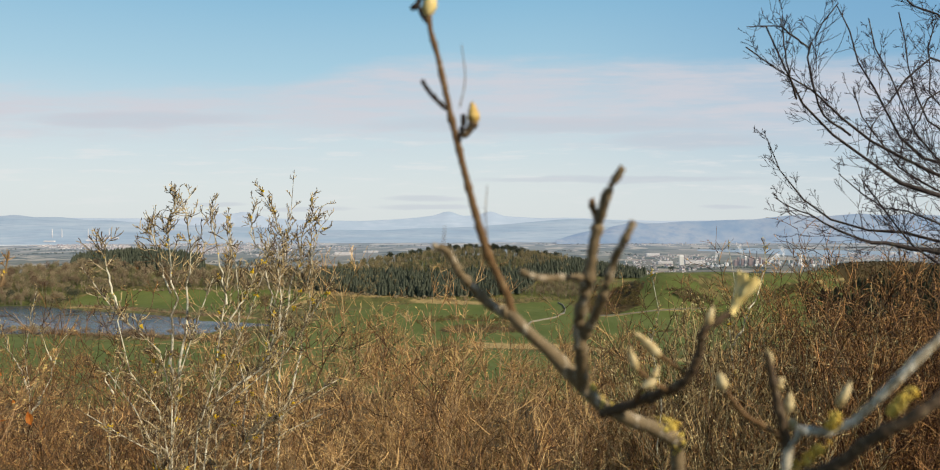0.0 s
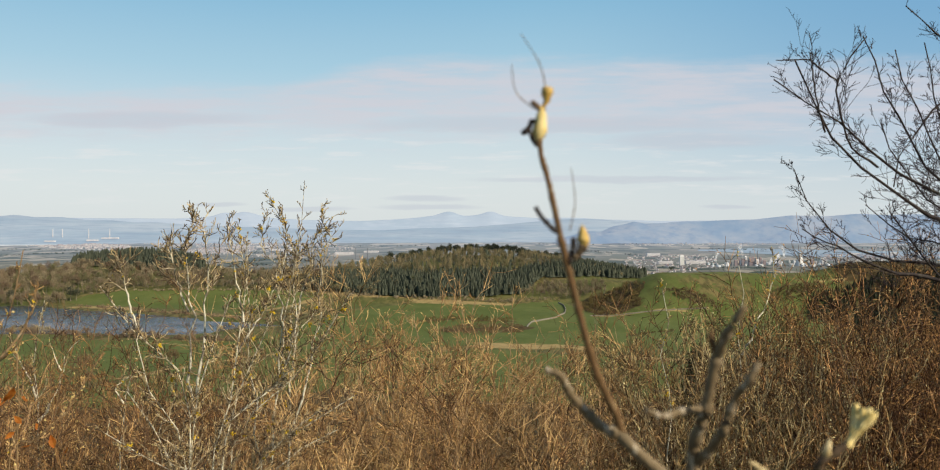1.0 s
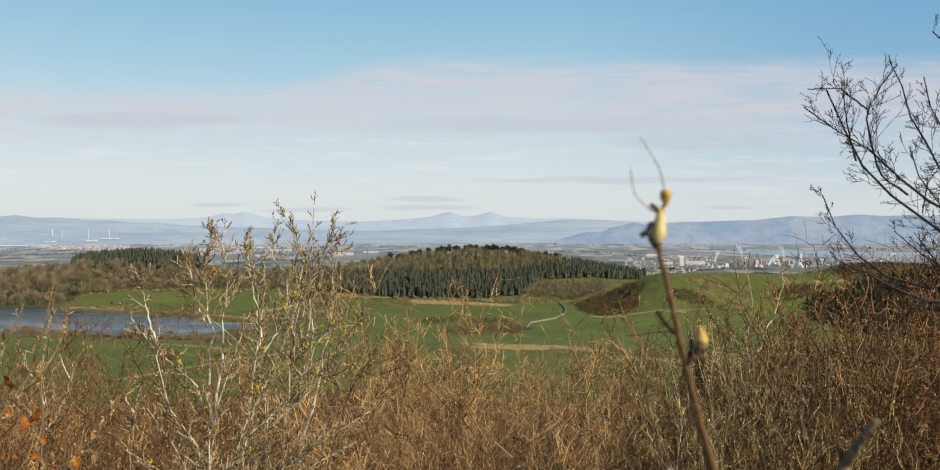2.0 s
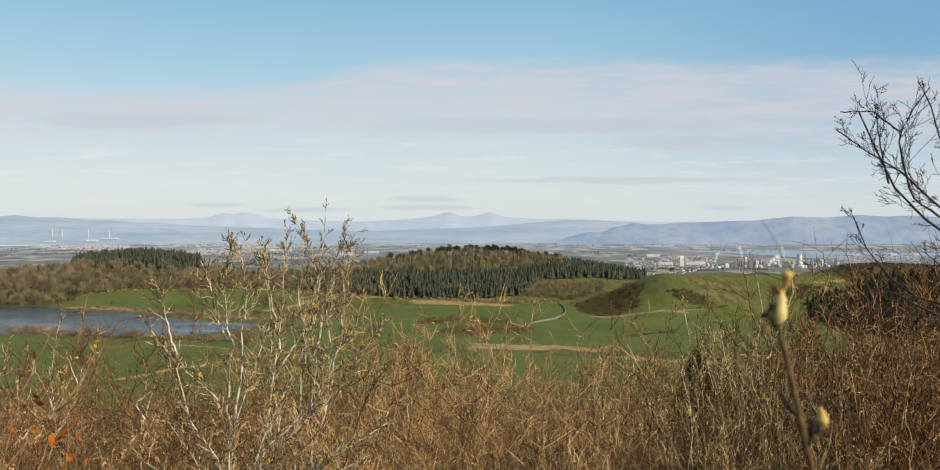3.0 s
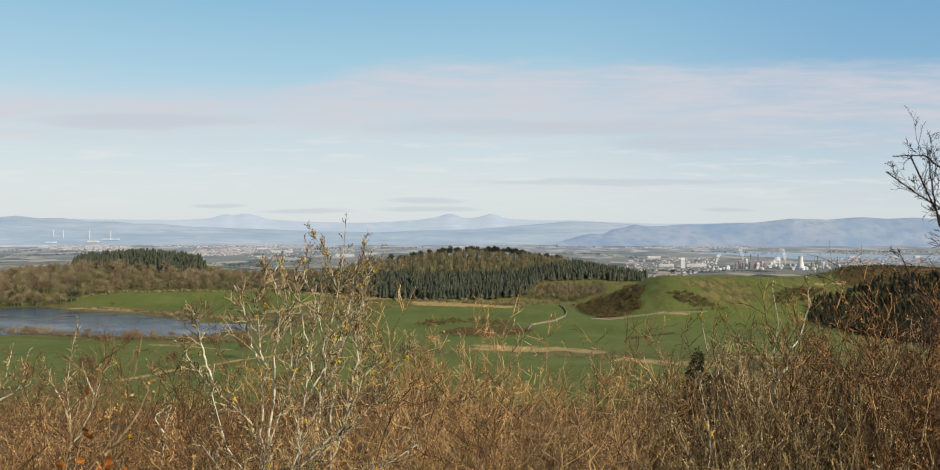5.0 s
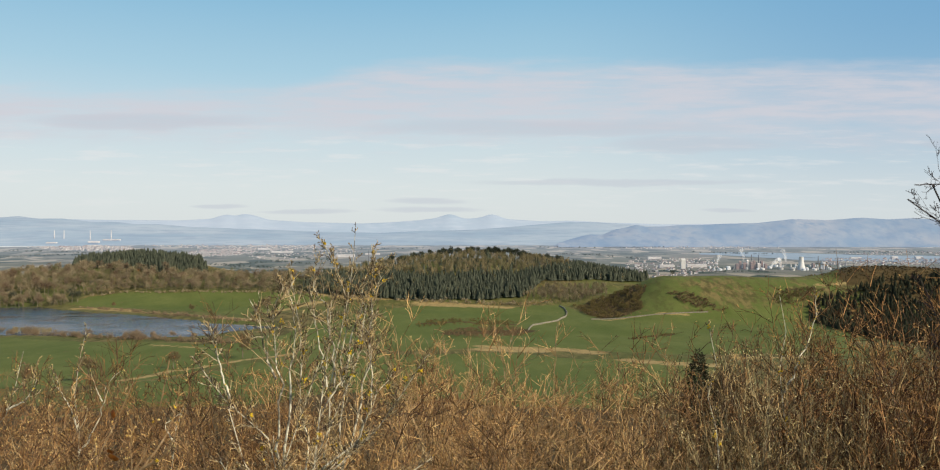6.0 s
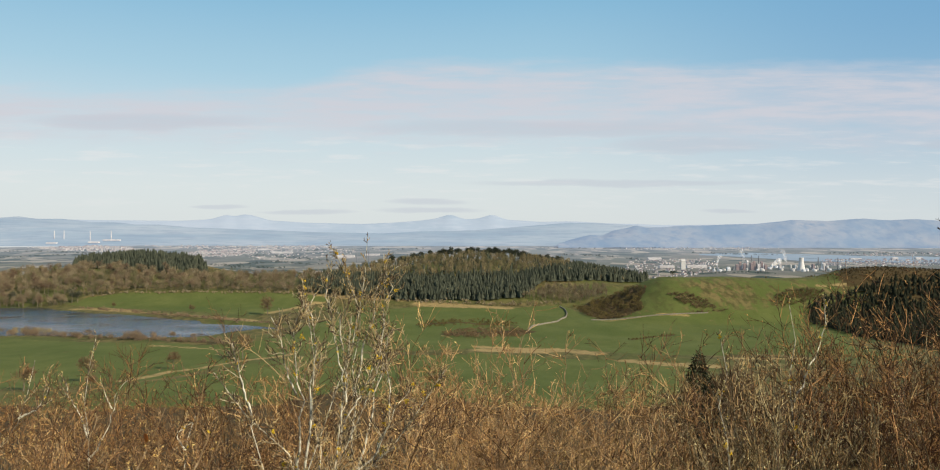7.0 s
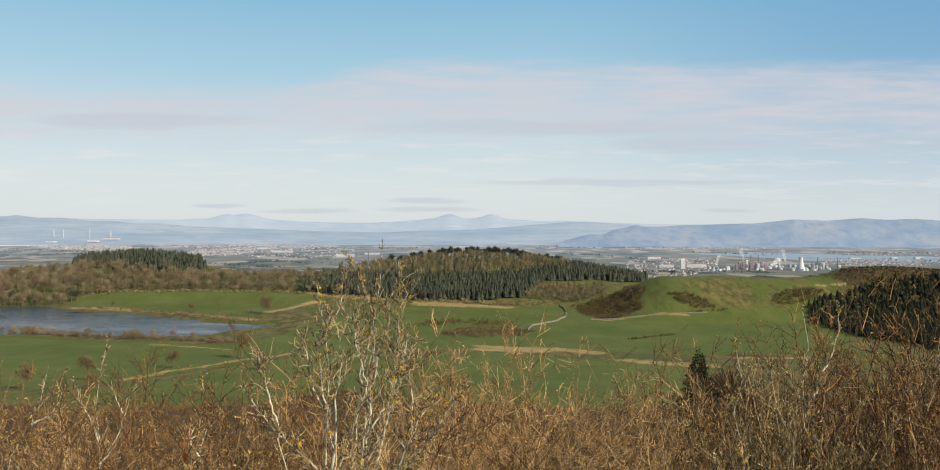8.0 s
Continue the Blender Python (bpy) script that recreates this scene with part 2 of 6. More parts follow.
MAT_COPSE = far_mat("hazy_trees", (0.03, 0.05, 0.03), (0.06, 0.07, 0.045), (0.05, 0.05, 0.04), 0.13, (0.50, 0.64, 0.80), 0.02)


PROFILE_Y = [-900, -200, -40, 0, 3, 6, 12, 30, 100, 200, 330, 450, 600, 760, 800, 1060, 1100, 1180, 1400, 1700, 2300, 3000, 4000, 4950]
PROFILE_Z = [30, 14, 2, 0, -0.5, -1.2, -3, -9, -29, -50, -70, -80, -88, -94.5, -95, -95, -91, -80, -80, -95, -95, -84, -62, -46]


def ease(a, b, v):
    k = np.clip((v - a) / (b - a), 0, 1)
    return k * k * (3 - 2 * k)


def bump(x, y, cx, cy, sx, sy):
    return np.exp(-0.5 * (((x - cx) / sx) ** 2 + ((y - cy) / sy) ** 2))


def land(x, y):
    """Height of the ground at x, y: the slope below the hilltop, the basin with the lake, the knolls and the plain."""
    x, y = np.asarray(x, float), np.asarray(y, float)
    z = np.interp(y, PROFILE_Y, PROFILE_Z)
    z = z + 42 * bump(x, y, 10, 1400, 170, 150) + 42 * bump(x, y, -600, 1420, 130, 110)
    z = z + 44 * ease(150, 265, x + 0.05 * (y - 900)) * ease(860, 1010, y) * (1 - ease(1025, 1140, y)) * (1 - 0.15 * ease(500, 800, x))
    z = z + 13 * ease(440, 505, x) * np.exp(-0.5 * ((y - 1020) / 75) ** 2)
    w = ease(20, 400, y)
    z = z + w * (0.9 * np.sin(x / 41 + 1) * np.cos(y / 57) + 0.6 * np.sin(x / 17 + y / 23))
    near = 1 - ease(10, 40, np.abs(y))
    z = z + near * 0.08 * (np.sin(x * 1.3 + y * 0.7) + np.sin(y * 1.9 - x))
    return z


# ---- land ----
def part(name, mesh, material, parent=None, label="", smooth=False):
    """Links mesh data as one object, under a thing or a part where one is given."""
    if isinstance(mesh, bmesh.types.BMesh):
        data = bpy.data.meshes.new(name)
        mesh.to_mesh(data)
        mesh.free()
    else:
        verts, faces = mesh
        data = bpy.data.meshes.new(name)
        data.from_pydata(np.asarray(verts).tolist(), [], np.asarray(faces).tolist() if isinstance(faces, np.ndarray) else faces)
    if smooth:
        data.shade_smooth()
    data.materials.append(material)
    ob = new(name, data)
    ob.parent = parent
    if label:
        ob["label"] = label
    return ob


def inside(poly, x, y):
    """Which of the points lie in a polygon of the plan."""
    hit = np.zeros(np.shape(x), bool)
    for (ax, ay), (bx, by) in zip(poly, poly[1:] + poly[:1]):
        cross = ((ay > y) != (by > y)) & (x < (bx - ax) * (y - ay) / ((by - ay) or 1e-9) + ax)
        hit ^= cross
    return hit


def near_line(line, x, y):
    """The distance of points from a line of the plan."""
    best = np.full(np.shape(x), 1e9)
    for (ax, ay), (bx, by) in zip(line, line[1:]):
        k = np.clip(((x - ax) * (bx - ax) + (y - ay) * (by - ay)) / ((bx - ax) ** 2 + (by - ay) ** 2), 0, 1)
        best = np.minimum(best, np.hypot(x - ax - k * (bx - ax), y - ay - k * (by - ay)))
    return best


LAKE_Z = -95.0
LAKE = [(-751, 1038), (-635, 1056), (-586, 1056), (-479, 986), (-415, 959), (-345, 911), (-313, 900), (-260, 884), (-228, 866), (-199, 848), (-194, 822), (-217, 823), (-236, 802), (-252, 775), (-278, 750), (-314, 741), (-374, 770), (-422, 761), (-553, 764)]
FAR_FIELD = [(-551, 1079), (-551, 1133), (-515, 1151), (-430, 1160), (-341, 1159), (-230, 1138), (-192, 1119), (-218, 1077), (-248, 985), (-284, 964), (-375, 1011), (-448, 1037), (-516, 1062)]
MEADOW = [(-554, 735), (-437, 728), (-312, 696), (-230, 662), (-186, 706), (-181, 833), (-140, 994), (-68, 1062), (44, 1034), (128, 1073), (143, 928), (254, 906), (388, 911), (383, 787), (294, 603), (157, 591), (33, 648), (-130, 597), (-150, 567), (-193, 417), (-275, 365)]
LOWER = [(-189, 422), (-140, 532), (-120, 593), (7, 606), (97, 562), (145, 516), (97, 329), (24, 267), (-43, 302), (-110, 297), (-181, 345)]
HILL = [(181, 1046), (212, 1082), (240, 1043), (325, 1021), (419, 1021), (463, 981), (481, 956), (458, 911), (380, 909), (290, 911), (206, 910)]
HILLTOP = [(139, 900), (175, 1060), (235, 1110), (524, 1110), (503, 1000), (463, 920), (377, 900), (252, 900)]
GORSE = [(140, 1060), (167, 1082), (202, 1069), (216, 1029), (222, 993), (207, 966), (203, 931), (179, 912), (151, 914), (141, 960)]
STRAW_LINES = [
    ([(-196, 435), (-190, 492), (-171, 525), (-150, 567), (-136, 602)], 4.0),
    ([(8, 660), (33, 648), (57, 637), (100, 605)], 9.0),
    ([(15, 630), (32, 631), (53, 627)], 17.0),
    ([(109, 558), (126, 536), (145, 516), (158, 508)], 8.0),
    ([(-69, 1076), (-19, 1054), (44, 1034)], 16.0),
    ([(-515, 1019), (-495, 1052), (-437, 1010)], 6.0),
    ([(-254, 991), (-235, 1044), (-212, 1087)], 9.0),
    ([(-251, 1155), (-192, 1119), (-139, 1106), (-88, 1101)], 6.0),
    ([(-520, 1032), (-434, 1005), (-361, 955), (-311, 936), (-250, 900)], 9.0),
    ([(-272, 664), (-233, 641), (-193, 623)], 3.0),
    ([(196, 575), (221, 569), (246, 577)], 5.0),
    ([(149, 900), (191, 905), (254, 904)], 3.0),
    ([(431, 976), (457, 969), (486, 953)], 3.0),
]
SCRUB_LINES = [
    ([(-461, 767), (-399, 760), (-332, 742), (-258, 696), (-214, 690)], 5.0),
    ([(-17, 776), (22, 793), (52, 795)], 15.0),
    ([(149, 730), (172, 760), (201, 769)], 3.0),
    ([(-55, 859), (-16, 887), (44, 862)], 6.0),
    ([(-434, 1003), (-361, 952), (-311, 936)], 4.0),
]


def wobble(x, y, size, amp):
    return amp * (np.sin(x / size + 0.7 * np.sin(y / size * 0.6)) + np.sin(y / size * 0.8 + 2 + np.sin(x / size * 1.3))) * 0.5


def build_ground():
    """One sheet round the hilltop, finest where it lies open to view."""
    az = np.unique(np.concatenate([np.linspace(-36, 36, 310), np.linspace(36, 324, 50)]))[:-1]
    rad = np.concatenate([np.geomspace(0.8, 300, 95, endpoint=False), np.linspace(300, 1320, 140, endpoint=False), np.geomspace(1320, 4850, 45)])
    a, r = np.meshgrid(np.radians(az), rad)
    x = (r * np.sin(a)).ravel()
    y = (r * np.cos(a)).ravel()
    z = land(x, y)
    wx, wy = x + wobble(x, y, 13, 3.0), y + wobble(y, x, 17, 4.0)
    lake = inside(LAKE, wx, wy)
    z = np.where(lake, LAKE_Z - 1.5, np.maximum(z, np.where((y > 700) & (x < 0), LAKE_Z + 0.4, -999)))
    field = np.where(inside(MEADOW, wx, wy) | inside(FAR_FIELD, wx, wy) | inside(LOWER, wx, wy), 1.0, 0.0)
    field = np.maximum(field, (inside(HILL, wx, wy) | inside(HILLTOP, wx, wy)) * (0.54 + wobble(x, y, 29, 0.12) + wobble(y, x, 11, 0.10)))
    straw, scrub = np.zeros(len(x)), np.zeros(len(x))
    for line, wide in STRAW_LINES:
        straw = np.maximum(straw, 1 - ease(0.6, 1.3, near_line(line, wx, wy) / wide))
    for line, wide in SCRUB_LINES:
        scrub = np.maximum(scrub, 1 - ease(0.6, 1.3, near_line(line, wx, wy) / wide))
    scrub = np.maximum(scrub, inside(GORSE, wx, wy) * 1.0)
    scrub = np.maximum(scrub, np.where((y + wobble(x, y, 31, 60) + 0.5 * wobble(x, y, 9, 40) < 325) & (np.abs(x) < 400), 0.9, 0))
    scrub = np.maximum(scrub, (x + wobble(y, x, 19, 10) > 472) & (x < 1100) & (y > 900) & (y < 1250))
    rows, cols = len(rad), len(az)
    i = np.arange(rows * cols).reshape(rows, cols)
    j = np.roll(i, -1, axis=1)
    faces = np.stack([i[:-1], i[1:], j[1:], j[:-1]], -1).reshape(-1, 4)
    verts = np.stack([x, y, z], 1)
    verts = np.concatenate([verts, [[0, 0, float(land(0, 0))]]])
    split_row = int(np.searchsorted(rad, 1750))
    close, far = faces[: split_row * cols], faces[split_row * cols:]
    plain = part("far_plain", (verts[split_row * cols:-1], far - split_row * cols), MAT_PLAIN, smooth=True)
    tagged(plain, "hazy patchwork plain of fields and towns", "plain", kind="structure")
    verts = np.concatenate([verts[: (split_row + 1) * cols], verts[-1:]])
    fan = [[int(j[0, k]), len(verts) - 1, int(i[0, k])] for k in range(cols)]
    ground = part("ground", (verts, close.tolist() + fan), MAT_GROUND, smooth=True)
    paint = ground.data.color_attributes.new("cover", "FLOAT_COLOR", "POINT")
    rgba = np.zeros((len(verts), 4))
    n = len(verts) - 1
    rgba[n, 2] = 0.9
    rgba[:n, 0], rgba[:n, 1], rgba[:n, 2], rgba[:, 3] = field[:n], straw[:n], scrub[:n], 1
    paint.data.foreach_set("color", rgba.ravel())
    return tagged(ground, "rolling farmland of green fields, dry grass and brown scrub", "ground", kind="structure")


build_ground()
part_lake = bmesh.new()
part_lake.faces.new([part_lake.verts.new((px + (-18 if px < -400 else 14), py + (30 if py > 900 else -30), LAKE_Z)) for px, py in LAKE])
tagged(part("lake", part_lake, MAT_WATER), "still dark blue lake among green fields", "lake", kind="structure")


# ---- distance: ranges, plain, woods ----
def build_range(name, label, crest, foot_y, crest_y, foot_z, mat, rough, seed, folds):
    """A range of hills: a strip of folded slopes from its foot up to a crest given along x, and down behind."""
    cx, cz = np.array([p[0] for p in crest], float), np.array([p[1] for p in crest], float)
    x = np.linspace(cx[0], cx[-1], 420)
    top = np.interp(x, cx, cz)
    k = np.ones(3) / 3
    top = np.convolve(np.pad(top, 1, "edge"), k, "valid")
    rows = np.linspace(0, 1.25, 34)
    verts = []
    for v in rows:
        y = foot_y + (crest_y - foot_y) * v
        up = ease(0, 1, min(v, 1)) if v <= 1 else 1 - (v - 1) * 1.2
        for xi, t in zip(x, top):
            n = noise.fractal((xi / folds + seed, v * 1.5, seed), 0.8, 2.1, 5)
            gully = noise.ridged_multi_fractal((xi / folds * 0.8, v * 0.7, seed + 5), 0.9, 2.0, 4, 1.0, 2.0) - 1.2
            lift = rough * (n + 0.6 * gully) * math.sin(math.pi * min(1, v)) + rough * 0.22 * n
            verts.append((xi * y / crest_y, y, foot_z + (t - foot_z) * up + lift))
    i = np.arange(len(verts)).reshape(len(rows), len(x))
    faces = np.stack([i[:-1, :-1], i[:-1, 1:], i[1:, 1:], i[1:, :-1]], -1).reshape(-1, 4)
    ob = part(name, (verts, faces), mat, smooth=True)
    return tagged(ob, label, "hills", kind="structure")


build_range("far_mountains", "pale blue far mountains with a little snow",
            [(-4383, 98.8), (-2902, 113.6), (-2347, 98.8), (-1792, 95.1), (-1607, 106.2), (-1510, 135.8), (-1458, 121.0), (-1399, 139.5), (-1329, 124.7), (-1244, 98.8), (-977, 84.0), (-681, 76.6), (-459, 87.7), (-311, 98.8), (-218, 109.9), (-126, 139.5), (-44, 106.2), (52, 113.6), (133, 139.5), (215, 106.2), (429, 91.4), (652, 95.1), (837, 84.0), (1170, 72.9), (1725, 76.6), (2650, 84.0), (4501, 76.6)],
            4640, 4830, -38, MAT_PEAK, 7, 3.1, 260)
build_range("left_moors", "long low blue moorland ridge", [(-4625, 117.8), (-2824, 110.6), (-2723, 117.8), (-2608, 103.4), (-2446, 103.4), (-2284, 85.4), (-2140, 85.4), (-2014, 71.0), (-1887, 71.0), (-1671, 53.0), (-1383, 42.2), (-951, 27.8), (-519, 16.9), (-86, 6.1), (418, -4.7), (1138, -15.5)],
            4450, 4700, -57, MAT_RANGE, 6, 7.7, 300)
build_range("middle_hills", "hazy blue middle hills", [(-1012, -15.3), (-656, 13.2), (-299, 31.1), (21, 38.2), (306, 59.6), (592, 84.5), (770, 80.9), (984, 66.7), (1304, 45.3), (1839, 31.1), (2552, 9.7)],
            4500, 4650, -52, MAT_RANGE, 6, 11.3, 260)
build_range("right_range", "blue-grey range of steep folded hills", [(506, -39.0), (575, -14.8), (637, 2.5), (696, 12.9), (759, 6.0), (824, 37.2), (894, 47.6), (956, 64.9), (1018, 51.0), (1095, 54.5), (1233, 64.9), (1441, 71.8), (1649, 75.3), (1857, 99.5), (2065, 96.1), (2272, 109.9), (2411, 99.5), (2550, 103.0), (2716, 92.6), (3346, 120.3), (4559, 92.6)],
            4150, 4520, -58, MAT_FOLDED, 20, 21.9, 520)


MAT_CONIFER_DARK = plain_mat("spruce_needles", (0.017, 0.020, 0.011), (0.034, 0.035, 0.019), 0.2, 0.9, 0.1, 0.3)


def scatter(poly, count, seed, gap=0.0):
    """Random points of the plan inside a polygon, at least gap apart."""
    rng = np.random.default_rng(seed)
    p = np.array(poly, float)
    lo, hi = p.min(0), p.max(0)
    cells = set()
    picked = []
    for _ in range(count * 30):
        q = lo + (hi - lo) * rng.random(2)
        if not inside(poly, q[:1], q[1:])[0]:
            continue
        if gap:
            key = (int(q[0] // gap), int(q[1] // gap))
            if key in cells:
                continue
            cells.add(key)
        picked.append(q)
        if len(picked) >= count:
            break
    return np.array(picked)


def conifer_mesh(points, heights, rng, tiers=5, sides=7, width=0.25):
    """Spruces for a wood: ragged tiers of drooping boughs on a stem, joined."""
    verts, faces = [], []
    for (x, y, z), h in zip(points, heights):
        for k in range(tiers):
            low = 0.12 + 0.75 * k / tiers
            tip = min(1.0, low + 0.38 + 0.06 * rng.random())
            if k == tiers - 1:
                tip = 1.0
            w = h * width * (1 - low) ** 0.85 * (0.85 + 0.3 * rng.random())
            base = len(verts)
            verts.append((x + rng.normal() * 0.02 * h, y, z + h * (tip - 0.02 * rng.random())))
            turn = rng.random() * 6.3
            for s in range(sides):
                a = turn + s * 2 * math.pi / sides
                r = w * (0.62 + 0.62 * rng.random())
                verts.append((x + r * math.cos(a), y + r * math.sin(a), z + h * (low - 0.05 * rng.random())))
            faces += [(base, base + 1 + s, base + 1 + (s + 1) % sides) for s in range(sides)]
            faces.append(tuple(base + 1 + s for s in reversed(range(sides))))
    return verts, faces


def crown_mesh(points, size, rng, count, wide=0.27, tall=0.30, mid=0.62, lobes=8, reach=0.10, thin=0.010, rise=0.35):
    """Rounded leafless crowns: lobes of short fine sprays, each a folded blade that points out and up."""
    p, h = np.asarray(points, float), np.asarray(size, float)
    n = len(p)
    way = rng.normal(size=(n, lobes, 3))
    way /= np.linalg.norm(way, axis=2)[..., None]
    axes = np.array([wide, wide, tall])
    centre = way * axes * rng.uniform(0.35, 0.72, (n, lobes, 1)) + np.array([0, 0, mid])
    girth = rng.uniform(0.32, 0.52, (n, lobes))
    tree = np.repeat(np.arange(n), count)
    m = len(tree)
    lobe = rng.integers(0, lobes, m)
    d = rng.normal(size=(m, 3))
    d /= np.linalg.norm(d, axis=1)[:, None]
    start = centre[tree, lobe] + d * axes * girth[tree, lobe][:, None] * rng.random((m, 1)) ** 0.45
    d[:, 2] += rise
    end = start + d * reach * rng.uniform(0.5, 1.4, (m, 1))
    side = np.cross(d, rng.normal(size=(m, 3)))
    side /= np.linalg.norm(side, axis=1)[:, None] + 1e-9
    w = side * thin * rng.uniform(0.6, 1.4, (m, 1))
    fold = start + 0.3 * (end - start) + np.cross(d, w)
    quad = np.stack([start - w, fold, start + w, end], 1) * h[tree][:, None, None] + p[tree][:, None]
    faces = (np.arange(m)[:, None, None] * 4 + np.array([(0, 1, 3), (1, 2, 3)])).reshape(-1, 3)
    return quad.reshape(-1, 3), faces


def tint_trees(ob, rng, trees):
    """One value for each tree of a wood, for its tone."""
    n = len(ob.data.vertices) // trees
    rgba = np.ones((trees, n, 4))
    rgba[..., 0] = rng.random((trees, 1)) ** 1.6
    rgba[..., 1] = np.clip(rng.random((trees, 1)) * 2.2 - 1.2, 0, 1)
    ob.data.color_attributes.new("tint", "FLOAT_COLOR", "POINT").data.foreach_set("color", rgba.ravel())


def trunk_mesh(points, size, rng, thick=0.018):
    """Tapered trunks with three limbs each, joined."""
    verts, faces = [], []

    def limb(a, b, ra, rb):
        n = len(verts)
        for p, r in ((a, ra), (b, rb)):
            for s in range(5):
                verts.append((p[0] + r * math.cos(s * 1.2566), p[1] + r * math.sin(s * 1.2566), p[2]))
        for s in range(5):
            faces.append((n + s, n + (s + 1) % 5, n + 5 + (s + 1) % 5, n + 5 + s))

    for (x, y, z), h in zip(points, size):
        fork = (x + rng.normal() * 0.02 * h, y, z + 0.42 * h)
        limb((x, y, z - 0.3), fork, thick * h, thick * 0.7 * h)
        for k in range(4):
            a = rng.random() * 6.3
            limb(fork, (fork[0] + 0.2 * h * math.cos(a), fork[1] + 0.2 * h * math.sin(a), z + h * (0.68 + 0.2 * rng.random())), thick * 0.6 * h, thick * 0.15 * h)
    return verts, faces


def on_land(q):
    return np.column_stack([q, land(q[:, 0], q[:, 1])])


def conifer_wood(name, label, poly, count, lo, hi, seed, gap, mat, width=0.25):
    rng = np.random.default_rng(seed)
    p = on_land(scatter(poly, count, seed, gap))
    ob = part(name, conifer_mesh(p, rng.uniform(lo, hi, len(p)), rng, width=width), mat)
    return tagged(ob, label, "woodland", kind="stuff")


def bare_wood(name, label, poly, count, lo, hi, seed, gap, mat, twigs=130, thin=0.010, **shape):
    rng = np.random.default_rng(seed)
    p = on_land(scatter(poly, count, seed, gap))
    h = rng.uniform(lo, hi, len(p))
    wood = tagged(new(name), label, "woodland", kind="stuff")
    crowns = part("crowns", crown_mesh(p, h, rng, twigs, thin=thin, **shape), mat, wood)
    tint_trees(crowns, rng, len(p))
    part("trunks", trunk_mesh(p, h, rng), MAT_TRUNK, wood)
    return wood


MAT_SHORE = plain_mat("shore_bush_twigs", (0.17, 0.12, 0.075), (0.27, 0.20, 0.125), 0.08, 0.9, 0.1, 0.3)
MAT_THICKET = plain_mat("slope_thicket_twigs", (0.18, 0.10, 0.034), (0.32, 0.19, 0.07), 0.1, 0.9, 0.1, 0.35)
MAT_HEATH = plain_mat("heather", (0.045, 0.034, 0.017), (0.082, 0.060, 0.029), 0.1, 0.9, 0.1, 0.3)
PLANTATION = [(-246, 1150), (-194, 1130), (-122, 1105), (-53, 1090), (13, 1085), (73, 1100), (105, 1180), (204, 1230), (281, 1260), (302, 1330), (192, 1420), (155, 1300), (70, 1205), (-77, 1190), (-174, 1235), (-249, 1330)]
conifer_wood("spruce_plantation", "dense dark green spruce plantation on a knoll", PLANTATION, 2600, 11, 18, 5, 4.6, MAT_CONIFER)
conifer_wood("spruce_scatter", "dark spruces scattered up the wooded knoll", [(-223, 1300), (-135, 1225), (-77, 1200), (70, 1210), (155, 1300), (186, 1420), (18, 1430), (-157, 1420), (-232, 1350)], 110, 12, 19, 15, 9, MAT_CONIFER)
bare_wood("larch_belt", "golden brown bare larches high on the wooded knoll", [(-223, 1300), (-135, 1225), (-77, 1200), (70, 1210), (155, 1300), (186, 1420), (18, 1430), (-157, 1420), (-232, 1350)], 640, 13, 20, 6, 7, MAT_LARCH, 180, 0.013, wide=0.17, tall=0.36, mid=0.58)
bare_wood("larch_scatter", "bare larches standing among the spruces", PLANTATION, 70, 12, 18, 106, 10, MAT_LARCH, 200, 0.010, wide=0.16, tall=0.36, mid=0.58)
bare_wood("mixed_belt", "olive brown bare trees at the shady end of the plantation", [(-244, 1140), (-192, 1118), (-130, 1100), (-130, 1180), (-183, 1300), (-249, 1330), (-256, 1240)], 150, 12, 17, 107, 7, MAT_LARCH, 240, 0.010)
bare_wood("birch_belt", "pale brown bare trees at the plantation edge", [(72, 1098), (147, 1082), (192, 1105), (203, 1170), (107, 1150)], 230, 9, 13, 7, 4, MAT_BROADLEAF, 160, 0.010, wide=0.2, tall=0.36)
conifer_wood("pine_wood", "dark conifer wood crowning a low hill", [(-677, 1330), (-582, 1300), (-482, 1300), (-451, 1340), (-492, 1430), (-613, 1470), (-716, 1450)], 700, 14, 21, 8, 6.5, MAT_CONIFER)
bare_wood("lakeside_wood", "brown leafless wood behind the lake", [(-783, 1130), (-656, 1120), (-598, 1140), (-569, 1190), (-416, 1195), (-285, 1185), (-241, 1190), (-213, 1240), (-303, 1300), (-439, 1290), (-662, 1300), (-894, 1290)], 560, 16, 26, 9, 8, MAT_BROADLEAF, 260, 0.0105)
bare_wood("wood_margin", "smaller leafless trees along the margin of the lakeside wood", [(-598, 1132), (-569, 1196), (-416, 1200), (-285, 1190), (-226, 1142), (-341, 1164), (-430, 1165), (-515, 1156), (-558, 1130)], 210, 9, 17, 109, 5, MAT_BROADLEAF, 230, 0.0105)
bare_wood("shore_trees", "bare bushes and trees on the far shore", [(-736, 1062), (-622, 1062), (-553, 1070), (-585, 1115), (-776, 1120)], 170, 10, 20, 10, 6, MAT_BROADLEAF, 280, 0.0095, mid=0.55)
conifer_wood("hillside_spruces", "dark spruce wood on the brown hillside", [(385, 905), (375, 862), (384, 720), (375, 600), (458, 560), (820, 985), (600, 978), (548, 968), (498, 958), (453, 945), (415, 930)], 3200, 7, 12, 11, 3.6, MAT_CONIFER_DARK, 0.30)


